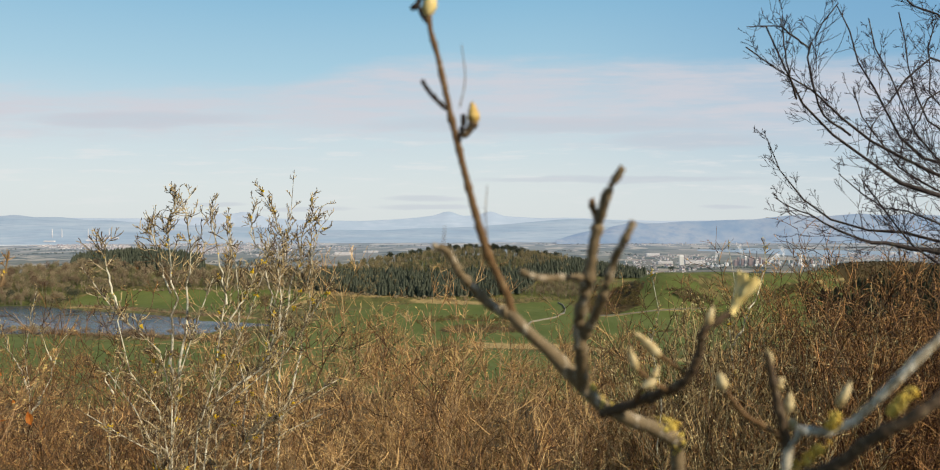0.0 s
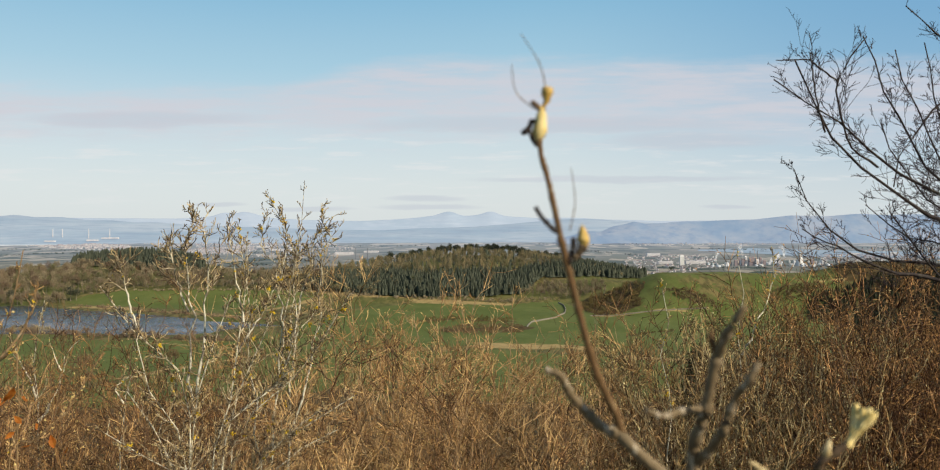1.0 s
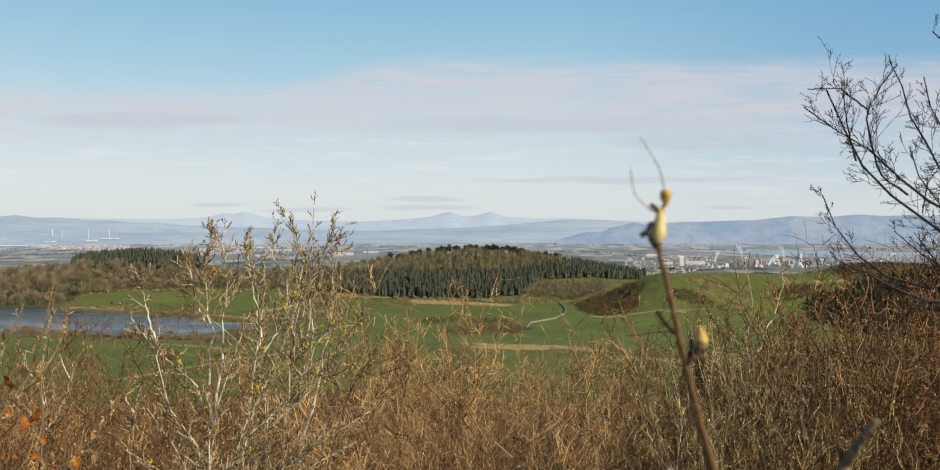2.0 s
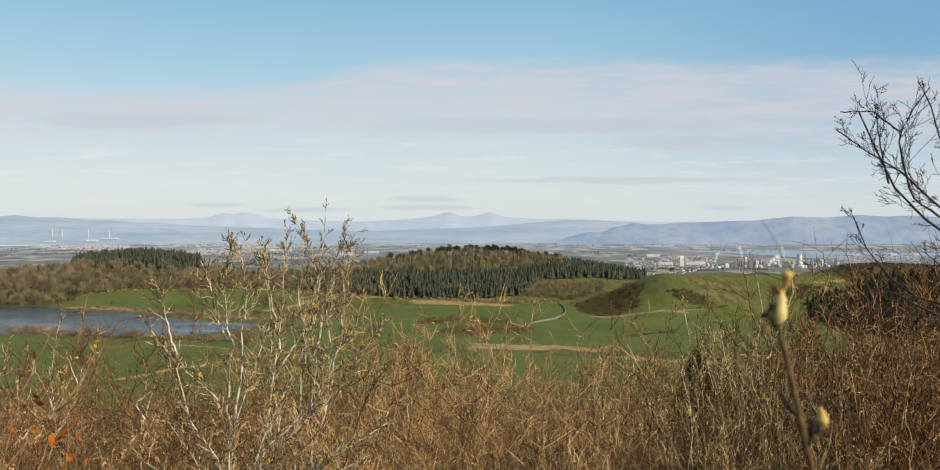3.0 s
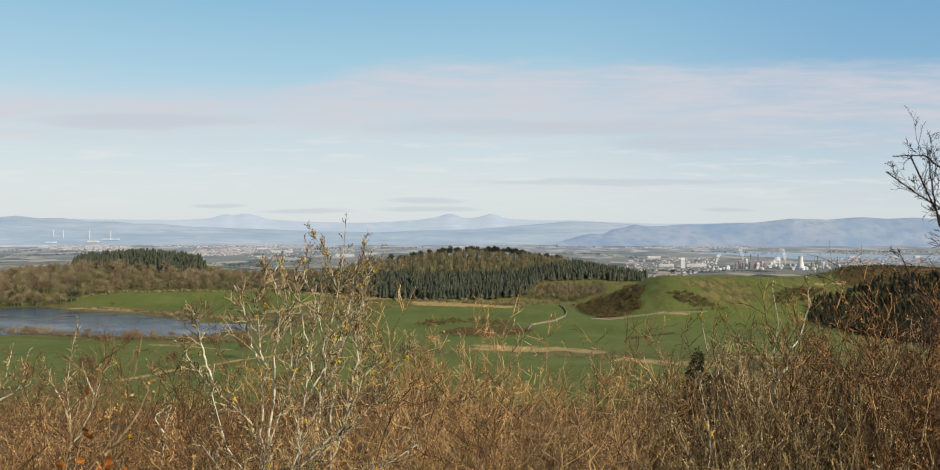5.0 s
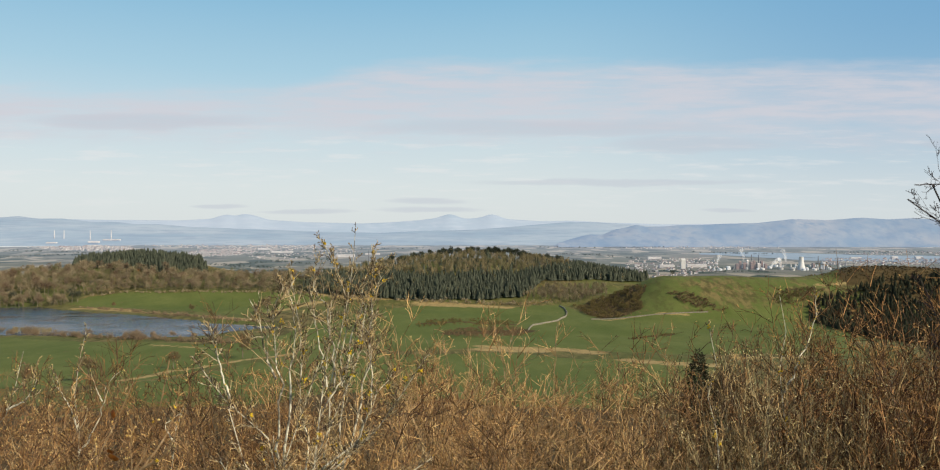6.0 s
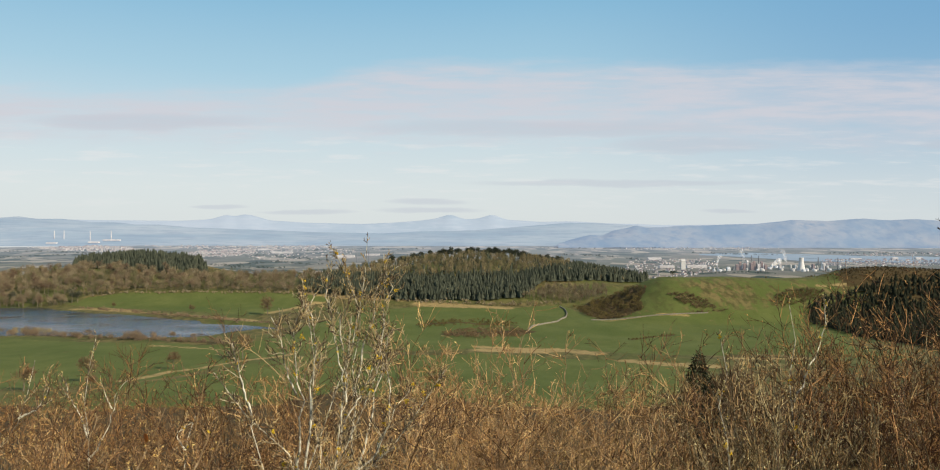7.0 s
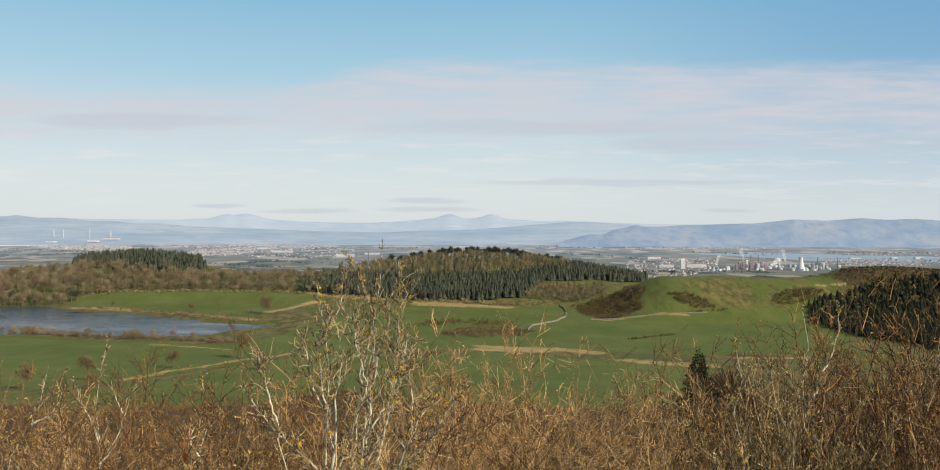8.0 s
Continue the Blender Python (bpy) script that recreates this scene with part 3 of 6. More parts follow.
def single_spruce(x, y, h, seed):
    rng = np.random.default_rng(seed)
    z = float(land(x, y))
    tree = tagged(new("spruce"), "dark green spruce standing alone on the slope", "tree", "lone spruces")
    tree.location = (x, y, z)
    n = 6500
    v = 1 - rng.random(n) ** 0.62
    turn = rng.random(n) * 2 * math.pi
    bough = 0.75 + 0.45 * np.sin(turn * 3 + v * 37 + 1.7 * np.sin(v * 23)) ** 2
    out = (0.29 * (1 - v) ** 0.8 + 0.012) * h * bough * rng.random(n) ** 0.4
    root = np.column_stack([out * np.cos(turn), out * np.sin(turn), h * (0.05 + 0.93 * v) - 0.30 * out])
    way = np.column_stack([np.cos(turn), np.sin(turn), rng.normal(size=n) * 0.5]) + rng.normal(size=(n, 3)) * 0.5
    side = np.cross(way, rng.normal(size=(n, 3)))
    side *= (0.075 * rng.uniform(0.7, 1.5, n) / np.linalg.norm(side, axis=1))[:, None]
    end = root + way * 0.42 * rng.uniform(0.6, 1.3, (n, 1))
    fold = root + 0.35 * (end - root) + np.cross(way, side)
    verts = np.stack([root - side * 2, fold, root + side * 2, end], 1).reshape(-1, 3)
    faces = (np.arange(n)[:, None, None] * 4 + np.array([(0, 1, 3), (1, 2, 3)])).reshape(-1, 3)
    part("crown", (verts, faces), MAT_CONIFER_DARK, tree)
    part("trunk", trunk_mesh([(0, 0, 0)], [h * 0.9], rng, 0.014), MAT_TRUNK, tree)
    return tree


single_spruce(43.6, 150, 20.8, 1)


# ---- hedges, bushes, walls and single trees of the valley ----
def bushes(name, label, spots, lo, hi, seed, mat, count=30, thin=0.11):
    rng = np.random.default_rng(seed)
    p = on_land(np.asarray(spots, float))
    p[:, 2] -= 0.25 * lo
    ob = part(name, crown_mesh(p, rng.uniform(lo, hi, len(p)), rng, int(count * 2.4), 0.42, 0.36, 0.42, 7, 0.14, thin * 0.5), mat)
    return tagged(ob, label, "bushes", kind="stuff")


def along(line, count, spread, seed):
    rng = np.random.default_rng(seed)
    p = np.array(line, float)
    s = np.concatenate([[0], np.cumsum(np.hypot(*np.diff(p, axis=0).T))])
    want = rng.random(count) * s[-1]
    return np.column_stack([np.interp(want, s, p[:, 0]), np.interp(want, s, p[:, 1])]) + rng.normal(size=(count, 2)) * spread


rng_crest = np.random.default_rng(55)
p = on_land(along([(-152, 1375), (-89, 1385), (-15, 1392), (49, 1392), (113, 1388), (154, 1375)], 60, 8, 56))
pines = tagged(part("crest_pines", crown_mesh(p, rng_crest.uniform(17, 24, len(p)), rng_crest, 420, 0.26, 0.22, 0.70, 7, 0.07, 0.018), MAT_CONIFER), "dark round-headed pines along the crest", "woodland", kind="stuff")
heath = np.column_stack([rng_crest.uniform(474, 770, 3400), rng_crest.uniform(900, 1080, 3400)])
bushes("heather_hill", "dark brown heather and bracken over the hilltop", heath, 1.4, 2.8, 57, MAT_HEATH, 12, 0.30)
bushes("hill_tussocks", "tufts of rough grass and heather over the hill", scatter(HILLTOP, 1100, 131, 4), 0.6, 1.7, 132, MAT_GORSE, 8, 0.10)
bushes("gorse_bank", "dark gorse thicket on the steep end of the hill", scatter(GORSE, 240, 21, 4), 3.5, 9.5, 22, MAT_GORSE, 50, 0.06)
bushes("gorse_bank", "brown bushes scattered through the gorse", scatter(GORSE, 130, 121, 4), 2.5, 6.5, 122, MAT_BUSH, 50, 0.06)
bushes("gorse_patch", "brown gorse patch on the grassy hill", scatter([(240, 955), (256, 952), (272, 943), (285, 928), (288, 916), (264, 916), (253, 927)], 110, 23, 2.5), 2.5, 6.5, 24, MAT_BUSH, 44, 0.06)
bushes("gorse_patch", "dark bushes on the shoulder of the hill", scatter([(359, 935), (384, 952), (413, 960), (432, 958), (416, 935), (394, 924), (364, 921)], 95, 25, 4), 2.5, 7.5, 26, MAT_BUSH, 44, 0.06)
bushes("gorse_patch", "dark gorse on the shoulder of the hill", scatter([(358, 932), (383, 949), (411, 956), (430, 954), (394, 925), (364, 921)], 50, 125, 5), 2.5, 6.5, 126, MAT_GORSE, 44, 0.06)
bushes("hill_hedge", "ragged brown hedge along the hill foot", along([(254, 906), (269, 910), (301, 912)], 26, 1.5, 27), 2.0, 3.5, 28, MAT_BUSH)
bushes("crest_scrub", "dark scrub along the crest of the hill", along([(385, 1044), (439, 1069), (453, 1027), (466, 988)], 80, 5, 29), 2.5, 5.0, 30, MAT_GORSE)
bushes("shore_bushes", "brown bushes along the near lake shore", along([(-498, 769), (-458, 762), (-395, 754), (-327, 731), (-254, 684), (-212, 686)], 120, 4.0, 31), 3.5, 9.5, 32, MAT_SHORE, 130, 0.024)
bushes("shore_bushes", "yellowish bushes at the lake edge", along([(-457, 780), (-439, 780), (-414, 778)], 18, 3, 33), 5.0, 9.0, 34, MAT_LARCH, 130, 0.024)
bushes("shore_clumps", "rounded russet-brown thickets standing by the water", [(-470, 772), (-452, 768), (-436, 771), (-428, 765), (-398, 762), (-386, 758), (-374, 764), (-328, 748), (-318, 744), (-300, 740), (-282, 738), (-262, 742)], 8.0, 12.5, 135, MAT_SHORE, 190, 0.022)
bushes("meadow_thicket", "brown thicket in the meadow", scatter([(-29, 779), (4, 834), (42, 831), (60, 798), (48, 750), (9, 720), (-22, 748)], 420, 35, 2), 2.2, 5.5, 36, MAT_BUSH, 36, 0.05)
bushes("meadow_thicket", "dark green and brown thicket in the meadow", scatter([(-64, 850), (-44, 898), (4, 909), (53, 887), (42, 836), (-16, 856), (-53, 820)], 190, 37, 3), 2.0, 6.0, 38, MAT_GORSE, 40, 0.06)
bushes("meadow_thicket", "low dark gorse in the green field", along(SCRUB_LINES[2][0], 60, 2.0, 39), 1.5, 3.0, 40, MAT_GORSE)
bushes("far_shore_bushes", "brown and straw bushes on the far shore", along([(-527, 1035), (-494, 1033), (-434, 1003), (-348, 937), (-309, 919), (-264, 896), (-223, 870)], 150, 4.0, 41), 2.5, 7.0, 42, MAT_SHORE, 40, 0.07)
bushes("far_field_hedge", "hedge between the far field and the wood", along([(-552, 1137), (-515, 1151), (-430, 1160), (-341, 1159), (-230, 1138)], 110, 3.0, 43), 3.0, 6.0, 44, MAT_BROADLEAF)
bushes("wood_edge_bushes", "pale bushes along the plantation edge", along([(-205, 1118), (-139, 1103), (-70, 1089), (-3, 1065), (54, 1064), (121, 1079)], 150, 5.0, 45), 3.0, 7.0, 46, MAT_BROADLEAF)
bushes("slope_scrub", "brown scrub on the lower slope", scatter([(-142, 346), (-134, 384), (-112, 379), (-71, 262), (-42, 151), (-60, 146)], 170, 47, 2), 2.0, 3.6, 48, MAT_BUSH, 44, 0.05)
bushes("slope_scrub", "brown scrub along the field corner", scatter([(-212, 352), (-194, 365), (-191, 382), (-142, 346), (-100, 223), (-107, 177)], 160, 49, 2), 1.6, 3.0, 50, MAT_BUSH, 44, 0.05)
bushes("corner_bushes", "tawny bushes below the spruces", scatter([(173, 506), (200, 527), (225, 522), (173, 402), (140, 402)], 120, 51, 2), 1.6, 3.0, 52, MAT_LARCH, 40, 0.05)


def bare_tree(x, y, h, seed, label="leafless tree standing in the field", mat=MAT_BUSH, twigs=560):
    rng = np.random.default_rng(seed)
    tree = tagged(new("bare_tree"), label, "tree", "single field trees")
    tree.location = (x, y, float(land(x, y)))
    part("trunk", trunk_mesh([(0, 0, 0)], [h], rng, 0.022), MAT_TRUNK, tree)
    part("crown", crown_mesh([(0, 0, 0)], [h], rng, int(twigs * 1.5), 0.40, 0.36, 0.56, 8, 0.10, 0.009), mat, tree)
    return tree


for k, ((x, y), h) in enumerate(zip([(-163, 559), (-194, 510), (-214, 438), (-223, 390), (-250, 962), (-481, 1053), (-356, 997), (-191, 393)], (19, 13, 15, 14, 26, 9, 11, 10))):
    bare_tree(x, y, h, 60 + k)
bare_tree(51.5, 155, 18.0, 59, "dark brown leafless tree beside the lone spruce", MAT_BUSH, 1500)
lone = (268, 1040)
bare_tree(*lone, 11, 70, "dark round tree alone on the hilltop", MAT_CONIFER, 420)
bare_tree(-535, 1255, 19, 71, "orange larch at the edge of the wood", plain_mat("orange_larch", (0.22, 0.10, 0.03), (0.32, 0.17, 0.06), 0.3, 0.9, 0.1), 300)


def stone_wall(line, height, seed):
    """A drystone wall: rough coping and courses as one bank of uneven blocks that follows the ground."""
    rng = np.random.default_rng(seed)
    p = np.array(line, float)
    s = np.concatenate([[0], np.cumsum(np.hypot(*np.diff(p, axis=0).T))])
    n = int(s[-1] / 2.2)
    want = np.linspace(0, s[-1], n)
    x, y = np.interp(want, s, p[:, 0]), np.interp(want, s, p[:, 1])
    verts, faces = [], []
    for k in range(n - 1):
        a, b = np.array((x[k], y[k])), np.array((x[k + 1], y[k + 1]))
        d = (b - a) / np.linalg.norm(b - a)
        side = np.array((-d[1], d[0]))
        z0, z1 = float(land(*a)), float(land(*b))
        for course in range(3):
            h0, h1 = height * course / 3, height * (course + 0.94) / 3
            w = 0.45 - 0.08 * course + 0.05 * rng.random()
            base = len(verts)
            for q, z in ((a + d * 0.04, z0), (b - d * 0.04, z1)):
                for hh in (h0, h1):
                    for sg in (-1, 1):
                        c = q + side * sg * w
                        verts.append((c[0], c[1], z + hh - (0.3 if course == 0 and hh == h0 else 0)))
            faces += [tuple(base + i for i in f) for f in ((0, 1, 5, 4), (2, 6, 7, 3), (0, 4, 6, 2), (1, 3, 7, 5), (0, 2, 3, 1), (4, 5, 7, 6))]
    return tagged(part("stone_wall", (verts, faces), MAT_STONE), "grey drystone wall winding across the field", "wall")


stone_wall([(120, 1057), (123, 1027), (121, 983), (113, 931), (98, 887), (81, 873), (68, 853), (59, 803)], 1.7, 3)
stone_wall([(139, 904), (157, 907), (191, 905), (233, 904), (275, 907)], 1.2, 4)


# ---- farm, towns and works of the plain ----
def house_mesh(spots, size, rng):
    """Gabled houses: walls and roofs as two meshes."""
    walls, wf, roofs, rf = [], [], [], []
    for (x, y), k in zip(spots, size):
        z = float(land(x, y))
        w, d, h, r = k * (0.9 + rng.random()), k * 0.8, k * 0.65 * (0.7 + 0.6 * rng.random()), k * 0.35
        a = rng.random() * 3.1
        c, s = math.cos(a), math.sin(a)

        def at(u, v, t):
            return (x + u * c - v * s, y + u * s + v * c, z + t)

        n = len(walls)
        walls += [at(u * w / 2, v * d / 2, t) for t in (-1.0, h) for u, v in ((-1, -1), (1, -1), (1, 1), (-1, 1))]
        walls += [at(-w / 2, 0, h + r), at(w / 2, 0, h + r)]
        wf += [(n + i, n + (i + 1) % 4, n + 4 + (i + 1) % 4, n + 4 + i) for i in range(4)] + [(n + 4, n + 7, n + 8), (n + 5, n + 9, n + 6)]
        m = len(roofs)
        roofs += [at(u * (w / 2 + 0.3), v * (d / 2 + 0.4), h - 0.2 + 0.3) for u, v in ((-1, -1), (1, -1), (1, 1), (-1, 1))] + [at(-w / 2 - 0.3, 0, h + r + 0.3), at(w / 2 + 0.3, 0, h + r + 0.3)]
        rf += [(m, m + 1, m + 5, m + 4), (m + 2, m + 3, m + 4, m + 5)]
    return (walls, wf), (roofs, rf)


def town(label, poly, count, lo, hi, seed):
    rng = np.random.default_rng(seed)
    q = scatter(poly, count, seed, 0)
    w, r = house_mesh(q, rng.uniform(lo, hi, len(q)), rng)
    thing = tagged(new("town"), label, "town", kind="stuff")
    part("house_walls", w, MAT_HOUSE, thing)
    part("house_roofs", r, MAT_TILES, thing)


town("far town of white houses and red roofs", [(-2352, 4124), (-2220, 4235), (-2132, 4457), (-1772, 4099), (-1509, 3521), (-1742, 3586), (-2022, 3801)], 495, 3.0, 5.6, 81)
town("far housing estate in the haze", [(-1250, 3440), (-1284, 3773), (-1156, 3926), (-949, 3496), (-968, 3125), (-1080, 3103)], 390, 2.4, 5.0, 82)
town("scattered houses on the hazy plain", [(-1204, 4090), (-881, 4353), (-514, 3645), (-517, 3009), (-778, 2787)], 225, 2.4, 5.0, 83)
town("far town across the plain", [(-1888, 4446), (-1367, 4900), (-781, 4550), (-811, 4006), (-1359, 3906)], 390, 3.0, 5.6, 84)
town("industrial town beside the estuary", [(512, 2608), (622, 2939), (920, 2956), (767, 2406), (250, 1102)], 255, 3.0, 5.6, 85)
town("small town at the foot of the hills", [(741, 3928), (923, 4365), (1538, 4400), (1791, 4204), (1312, 3840)], 180, 3.0, 5.6, 86)
town("low works and houses along the shore", [(1325, 2950), (1123, 2500), (1563, 2500), (1845, 2950)], 360, 3.0, 5.6, 87)
town("harbour sheds on the far shore", [(1627, 3446), (1922, 3604), (2213, 3539), (2059, 3293), (1568, 3216)], 90, 3.0, 5.6, 88)


MOOR = {4496: -41.0, 4500: -37.0, 4528: -24.0, 4532: -20.0}  # levels on the moor's lower slope


def shed(x, y, long, deep, high, mat=MAT_HOUSE, label="long white industrial shed"):
    """A shed with a shallow ridge and a plinth."""
    z = float(land(x, y)) if y < 4400 else MOOR[round(y)]
    bm = bmesh.new()
    prof = [(-deep / 2, -2), (deep / 2, -2), (deep / 2, high), (0, high * 1.18), (-deep / 2, high)]
    a = [bm.verts.new((-long / 2, v, t)) for v, t in prof]
    b = [bm.verts.new((long / 2, v, t)) for v, t in prof]
    bm.faces.new(a)
    bm.faces.new(b[::-1])
    for i in range(5):
        bm.faces.new((a[i], b[i], b[(i + 1) % 5], a[(i + 1) % 5]))
    bmesh.ops.recalc_face_normals(bm, faces=bm.faces)
    ob = part("shed", bm, mat)
    ob.location = (x, y, z)
    return tagged(ob, label, "building", "sheds on the plain")


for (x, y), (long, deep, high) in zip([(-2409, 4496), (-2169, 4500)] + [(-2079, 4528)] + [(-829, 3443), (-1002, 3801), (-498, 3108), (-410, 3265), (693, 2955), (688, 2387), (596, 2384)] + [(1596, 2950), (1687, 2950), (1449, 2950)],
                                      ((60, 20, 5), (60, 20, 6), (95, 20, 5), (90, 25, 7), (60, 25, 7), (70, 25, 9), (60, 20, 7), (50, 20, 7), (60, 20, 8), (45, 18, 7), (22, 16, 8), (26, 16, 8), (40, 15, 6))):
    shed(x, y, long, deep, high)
shed([(-579, 1222)][0][0], 1222, 9, 7, 5, MAT_STONE, "grey stone cottage at the wood's edge")


def turned(profile, sides=14):
    """A round body from radius and height pairs."""
    verts, faces = [], []
    for r, h in profile:
        verts += [(r * math.cos(k * 2 * math.pi / sides), r * math.sin(k * 2 * math.pi / sides), h) for k in range(sides)]
    for i in range(len(profile) - 1):
        for k in range(sides):
            faces.append((i * sides + k, i * sides + (k + 1) % sides, (i + 1) * sides + (k + 1) % sides, (i + 1) * sides + k))
    faces.append(tuple(range((len(profile) - 1) * sides, len(profile) * sides)))
    return verts, faces


def tower_at(name, label, category, spot, profile, mat, sides=14, group=""):
    ob = part(name, turned(profile, sides), mat)
    ob.location = (*spot, (float(land(*spot)) if spot[1] < 4400 else MOOR[round(spot[1])]) - 1)
    return tagged(ob, label, category, group)


spot = [(950, 2250)][0]
tower_at("cooling_tower", "squat white cooling tower of the refinery", "tower", spot, [(12.5, 0), (9, 12), (6.5, 26), (6.0, 33), (6.4, 38)], MAT_RENDER, 20)
rng_works = np.random.default_rng(91)
spot = [(624, 2300)][0]
shed(*spot, 13, 11, 26, MAT_RENDER, "pale tower block above the town")
for x, y, wide, high in ((776, 2280, 9, 20), (788, 2290, 7, 28), (799, 2284, 11, 23), (811, 2296, 6, 33), (819, 2282, 9, 26), (829, 2290, 7, 31), (840, 2284, 10, 22), (852, 2292, 7, 30), (861, 2286, 9, 19), (905, 2290, 8, 22), (1000, 2286, 9, 20), (1034, 2290, 8, 24)):
    shed(x, y, wide * 0.85, 9, high * 0.72, (MAT_HOUSE, MAT_TILES)[wide % 2], "tall tan-grey process tower of the refinery")
works = [(735, 2240), (764, 2277), (791, 2314), (816, 2351), (800, 2268), (823, 2305), (847, 2342), (826, 2259), (848, 2296), (871, 2333), (983, 2250), (1013, 2287), (1044, 2324), (1017, 2241), (932, 2278), (960, 2315), (930, 2352), (706, 2269), (705, 2306)]
heights = (22, 26, 34, 40, 36, 48, 44, 50, 46, 42, 46, 30, 52, 34, 36, 32, 22, 18, 20)
for k, (p, h) in enumerate(zip(works, heights)):
    r = 1.6 + 1.6 * rng_works.random()
    tower_at("refinery_column", "tall steel column of the refinery", "tower", p, [(r * 1.2, 0), (r, 3), (r * 0.9, h * 0.36), (r * 0.6, h * 0.38), (r * 0.55, h * 0.46)], (MAT_STEEL, MAT_DARK, MAT_RENDER)[k % 3], 9, "refinery columns")
for k, p in enumerate(scatter([(668, 2200), (734, 2420), (1142, 2420), (1039, 2200)], 40, 92, 8)):
    r = 3 + 4 * rng_works.random()
    tower_at("storage_tank", "low round storage tank", "tank", p, [(r, 0), (r, 6), (r * 0.5, 7), (0.3, 7.3)], (MAT_STEEL, MAT_RENDER)[k % 2], 12, "storage tanks")
for p, h in zip([(825, 2300), (850, 2310), (1079, 2300), (1021, 2300), (-352, 2700), (-393, 2700)], (44, 42, 36, 38, 40, 40)):
    tower_at("chimney_stack", "slender dark chimney stack", "chimney", p, [(1.8, 0), (1.2, h), (1.0, h + 0.5)], MAT_DARK, 8, "chimney stacks")
for p in [(-2414, 4532), (-2358, 4532), (-2206, 4532), (-2084, 4532)]:
    tower_at("white_mast", "tall slender white mast on the moor", "mast", p, [(2.6, -8), (2.2, 20), (1.8, 48), (1.2, 54)], MAT_HOUSE, 8, "white masts")


# the tidal water beyond the works
def water_strip(name, label, poly, lift):
    q = np.array(poly, float)
    bm = bmesh.new()
    n = len(q) // 2
    low, high = q[:n], q[n:][::-1]
    s = np.linspace(0, n - 1, 60)
    idx = np.arange(n)
    rows = []
    for v in np.linspace(0, 1, 12):
        px = np.interp(s, idx, low[:, 0]) * (1 - v) + np.interp(s, idx, high[:, 0]) * v
        py = np.interp(s, idx, low[:, 1]) * (1 - v) + np.interp(s, idx, high[:, 1]) * v
        rows.append([bm.verts.new((a, b, float(land(a, b)) + lift)) for a, b in zip(px, py)])
    for r0, r1 in zip(rows, rows[1:]):
        for k in range(59):
            bm.faces.new((r0[k], r0[k + 1], r1[k + 1], r1[k]))
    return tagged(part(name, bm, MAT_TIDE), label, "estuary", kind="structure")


water_strip("estuary", "pale blue tidal water beyond the refinery", [(967, 3311), (1112, 3114), (1217, 2806), (1399, 2742), (1655, 2646), (1929, 2606), (2303, 3111), (1964, 3140), (1656, 3245), (1462, 3370), (1262, 3535), (999, 3423)], 1.0)
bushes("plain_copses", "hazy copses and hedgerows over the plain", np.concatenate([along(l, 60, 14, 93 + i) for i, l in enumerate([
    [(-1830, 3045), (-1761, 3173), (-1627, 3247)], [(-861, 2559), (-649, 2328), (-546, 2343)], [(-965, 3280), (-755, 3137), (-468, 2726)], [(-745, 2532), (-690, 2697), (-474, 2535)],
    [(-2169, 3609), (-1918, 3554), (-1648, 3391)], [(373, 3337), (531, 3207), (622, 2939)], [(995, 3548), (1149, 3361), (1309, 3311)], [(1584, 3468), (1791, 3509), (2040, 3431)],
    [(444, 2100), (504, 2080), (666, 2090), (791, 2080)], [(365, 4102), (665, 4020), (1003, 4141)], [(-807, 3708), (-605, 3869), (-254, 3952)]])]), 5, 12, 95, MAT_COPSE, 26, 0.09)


# steam over the works: loose puffs of thin white vapour
steam = Nodes("steam", 1.0, 0.0)
mixer = steam.t.nodes.new("ShaderNodeMixShader")
steam.put(mixer, 0, steam.span(steam.noise(0.08, 4), 0.3, 0.7, 0.06, 0.30))
steam.t.links.new(steam.t.nodes.new("ShaderNodeBsdfTransparent").outputs[0], mixer.inputs[1])
steam.t.links.new(steam.b.outputs[0], mixer.inputs[2])
steam.t.links.new(mixer.outputs[0], steam.t.nodes["Material Output"].inputs[0])
MAT_STEAM = steam.done((0.9, 0.9, 0.9))


def plume(spot, high, lean, size, seed):
    rng = np.random.default_rng(seed)
    z = float(land(*spot))
    bm = bmesh.new()
    for k in range(13):
        v = (k + rng.random()) / 13
        m = Matrix.Translation((spot[0] + lean * v * v + rng.normal() * size * 0.3 * (0.3 + v), spot[1] + rng.normal() * size * 0.3, z + 8 + high * v)) @ Matrix.Diagonal((*(size * (0.35 + 0.8 * v) * (0.7 + 0.6 * rng.random(3))), 1))
        bmesh.ops.create_icosphere(bm, subdivisions=2, radius=1.0, matrix=m)
    for v in bm.verts:
        v.co += Vector(noise.noise_vector(v.co * 0.15)) * size * 0.35
    ob = part("steam_plume", bm, MAT_STEAM, smooth=True)
    ob.visible_shadow = False
    return tagged(ob, "thin white steam drifting above the refinery", "steam", "steam plumes", "stuff")


for p, (high, lean, size) in zip([(724, 2300), (804, 2300), (868, 2260), (923, 2290)], ((34, 10, 4.5), (52, -14, 4.0), (22, 30, 8.0), (46, -10, 4.5))):
    plume(p, high, lean, size, int(p[0]))

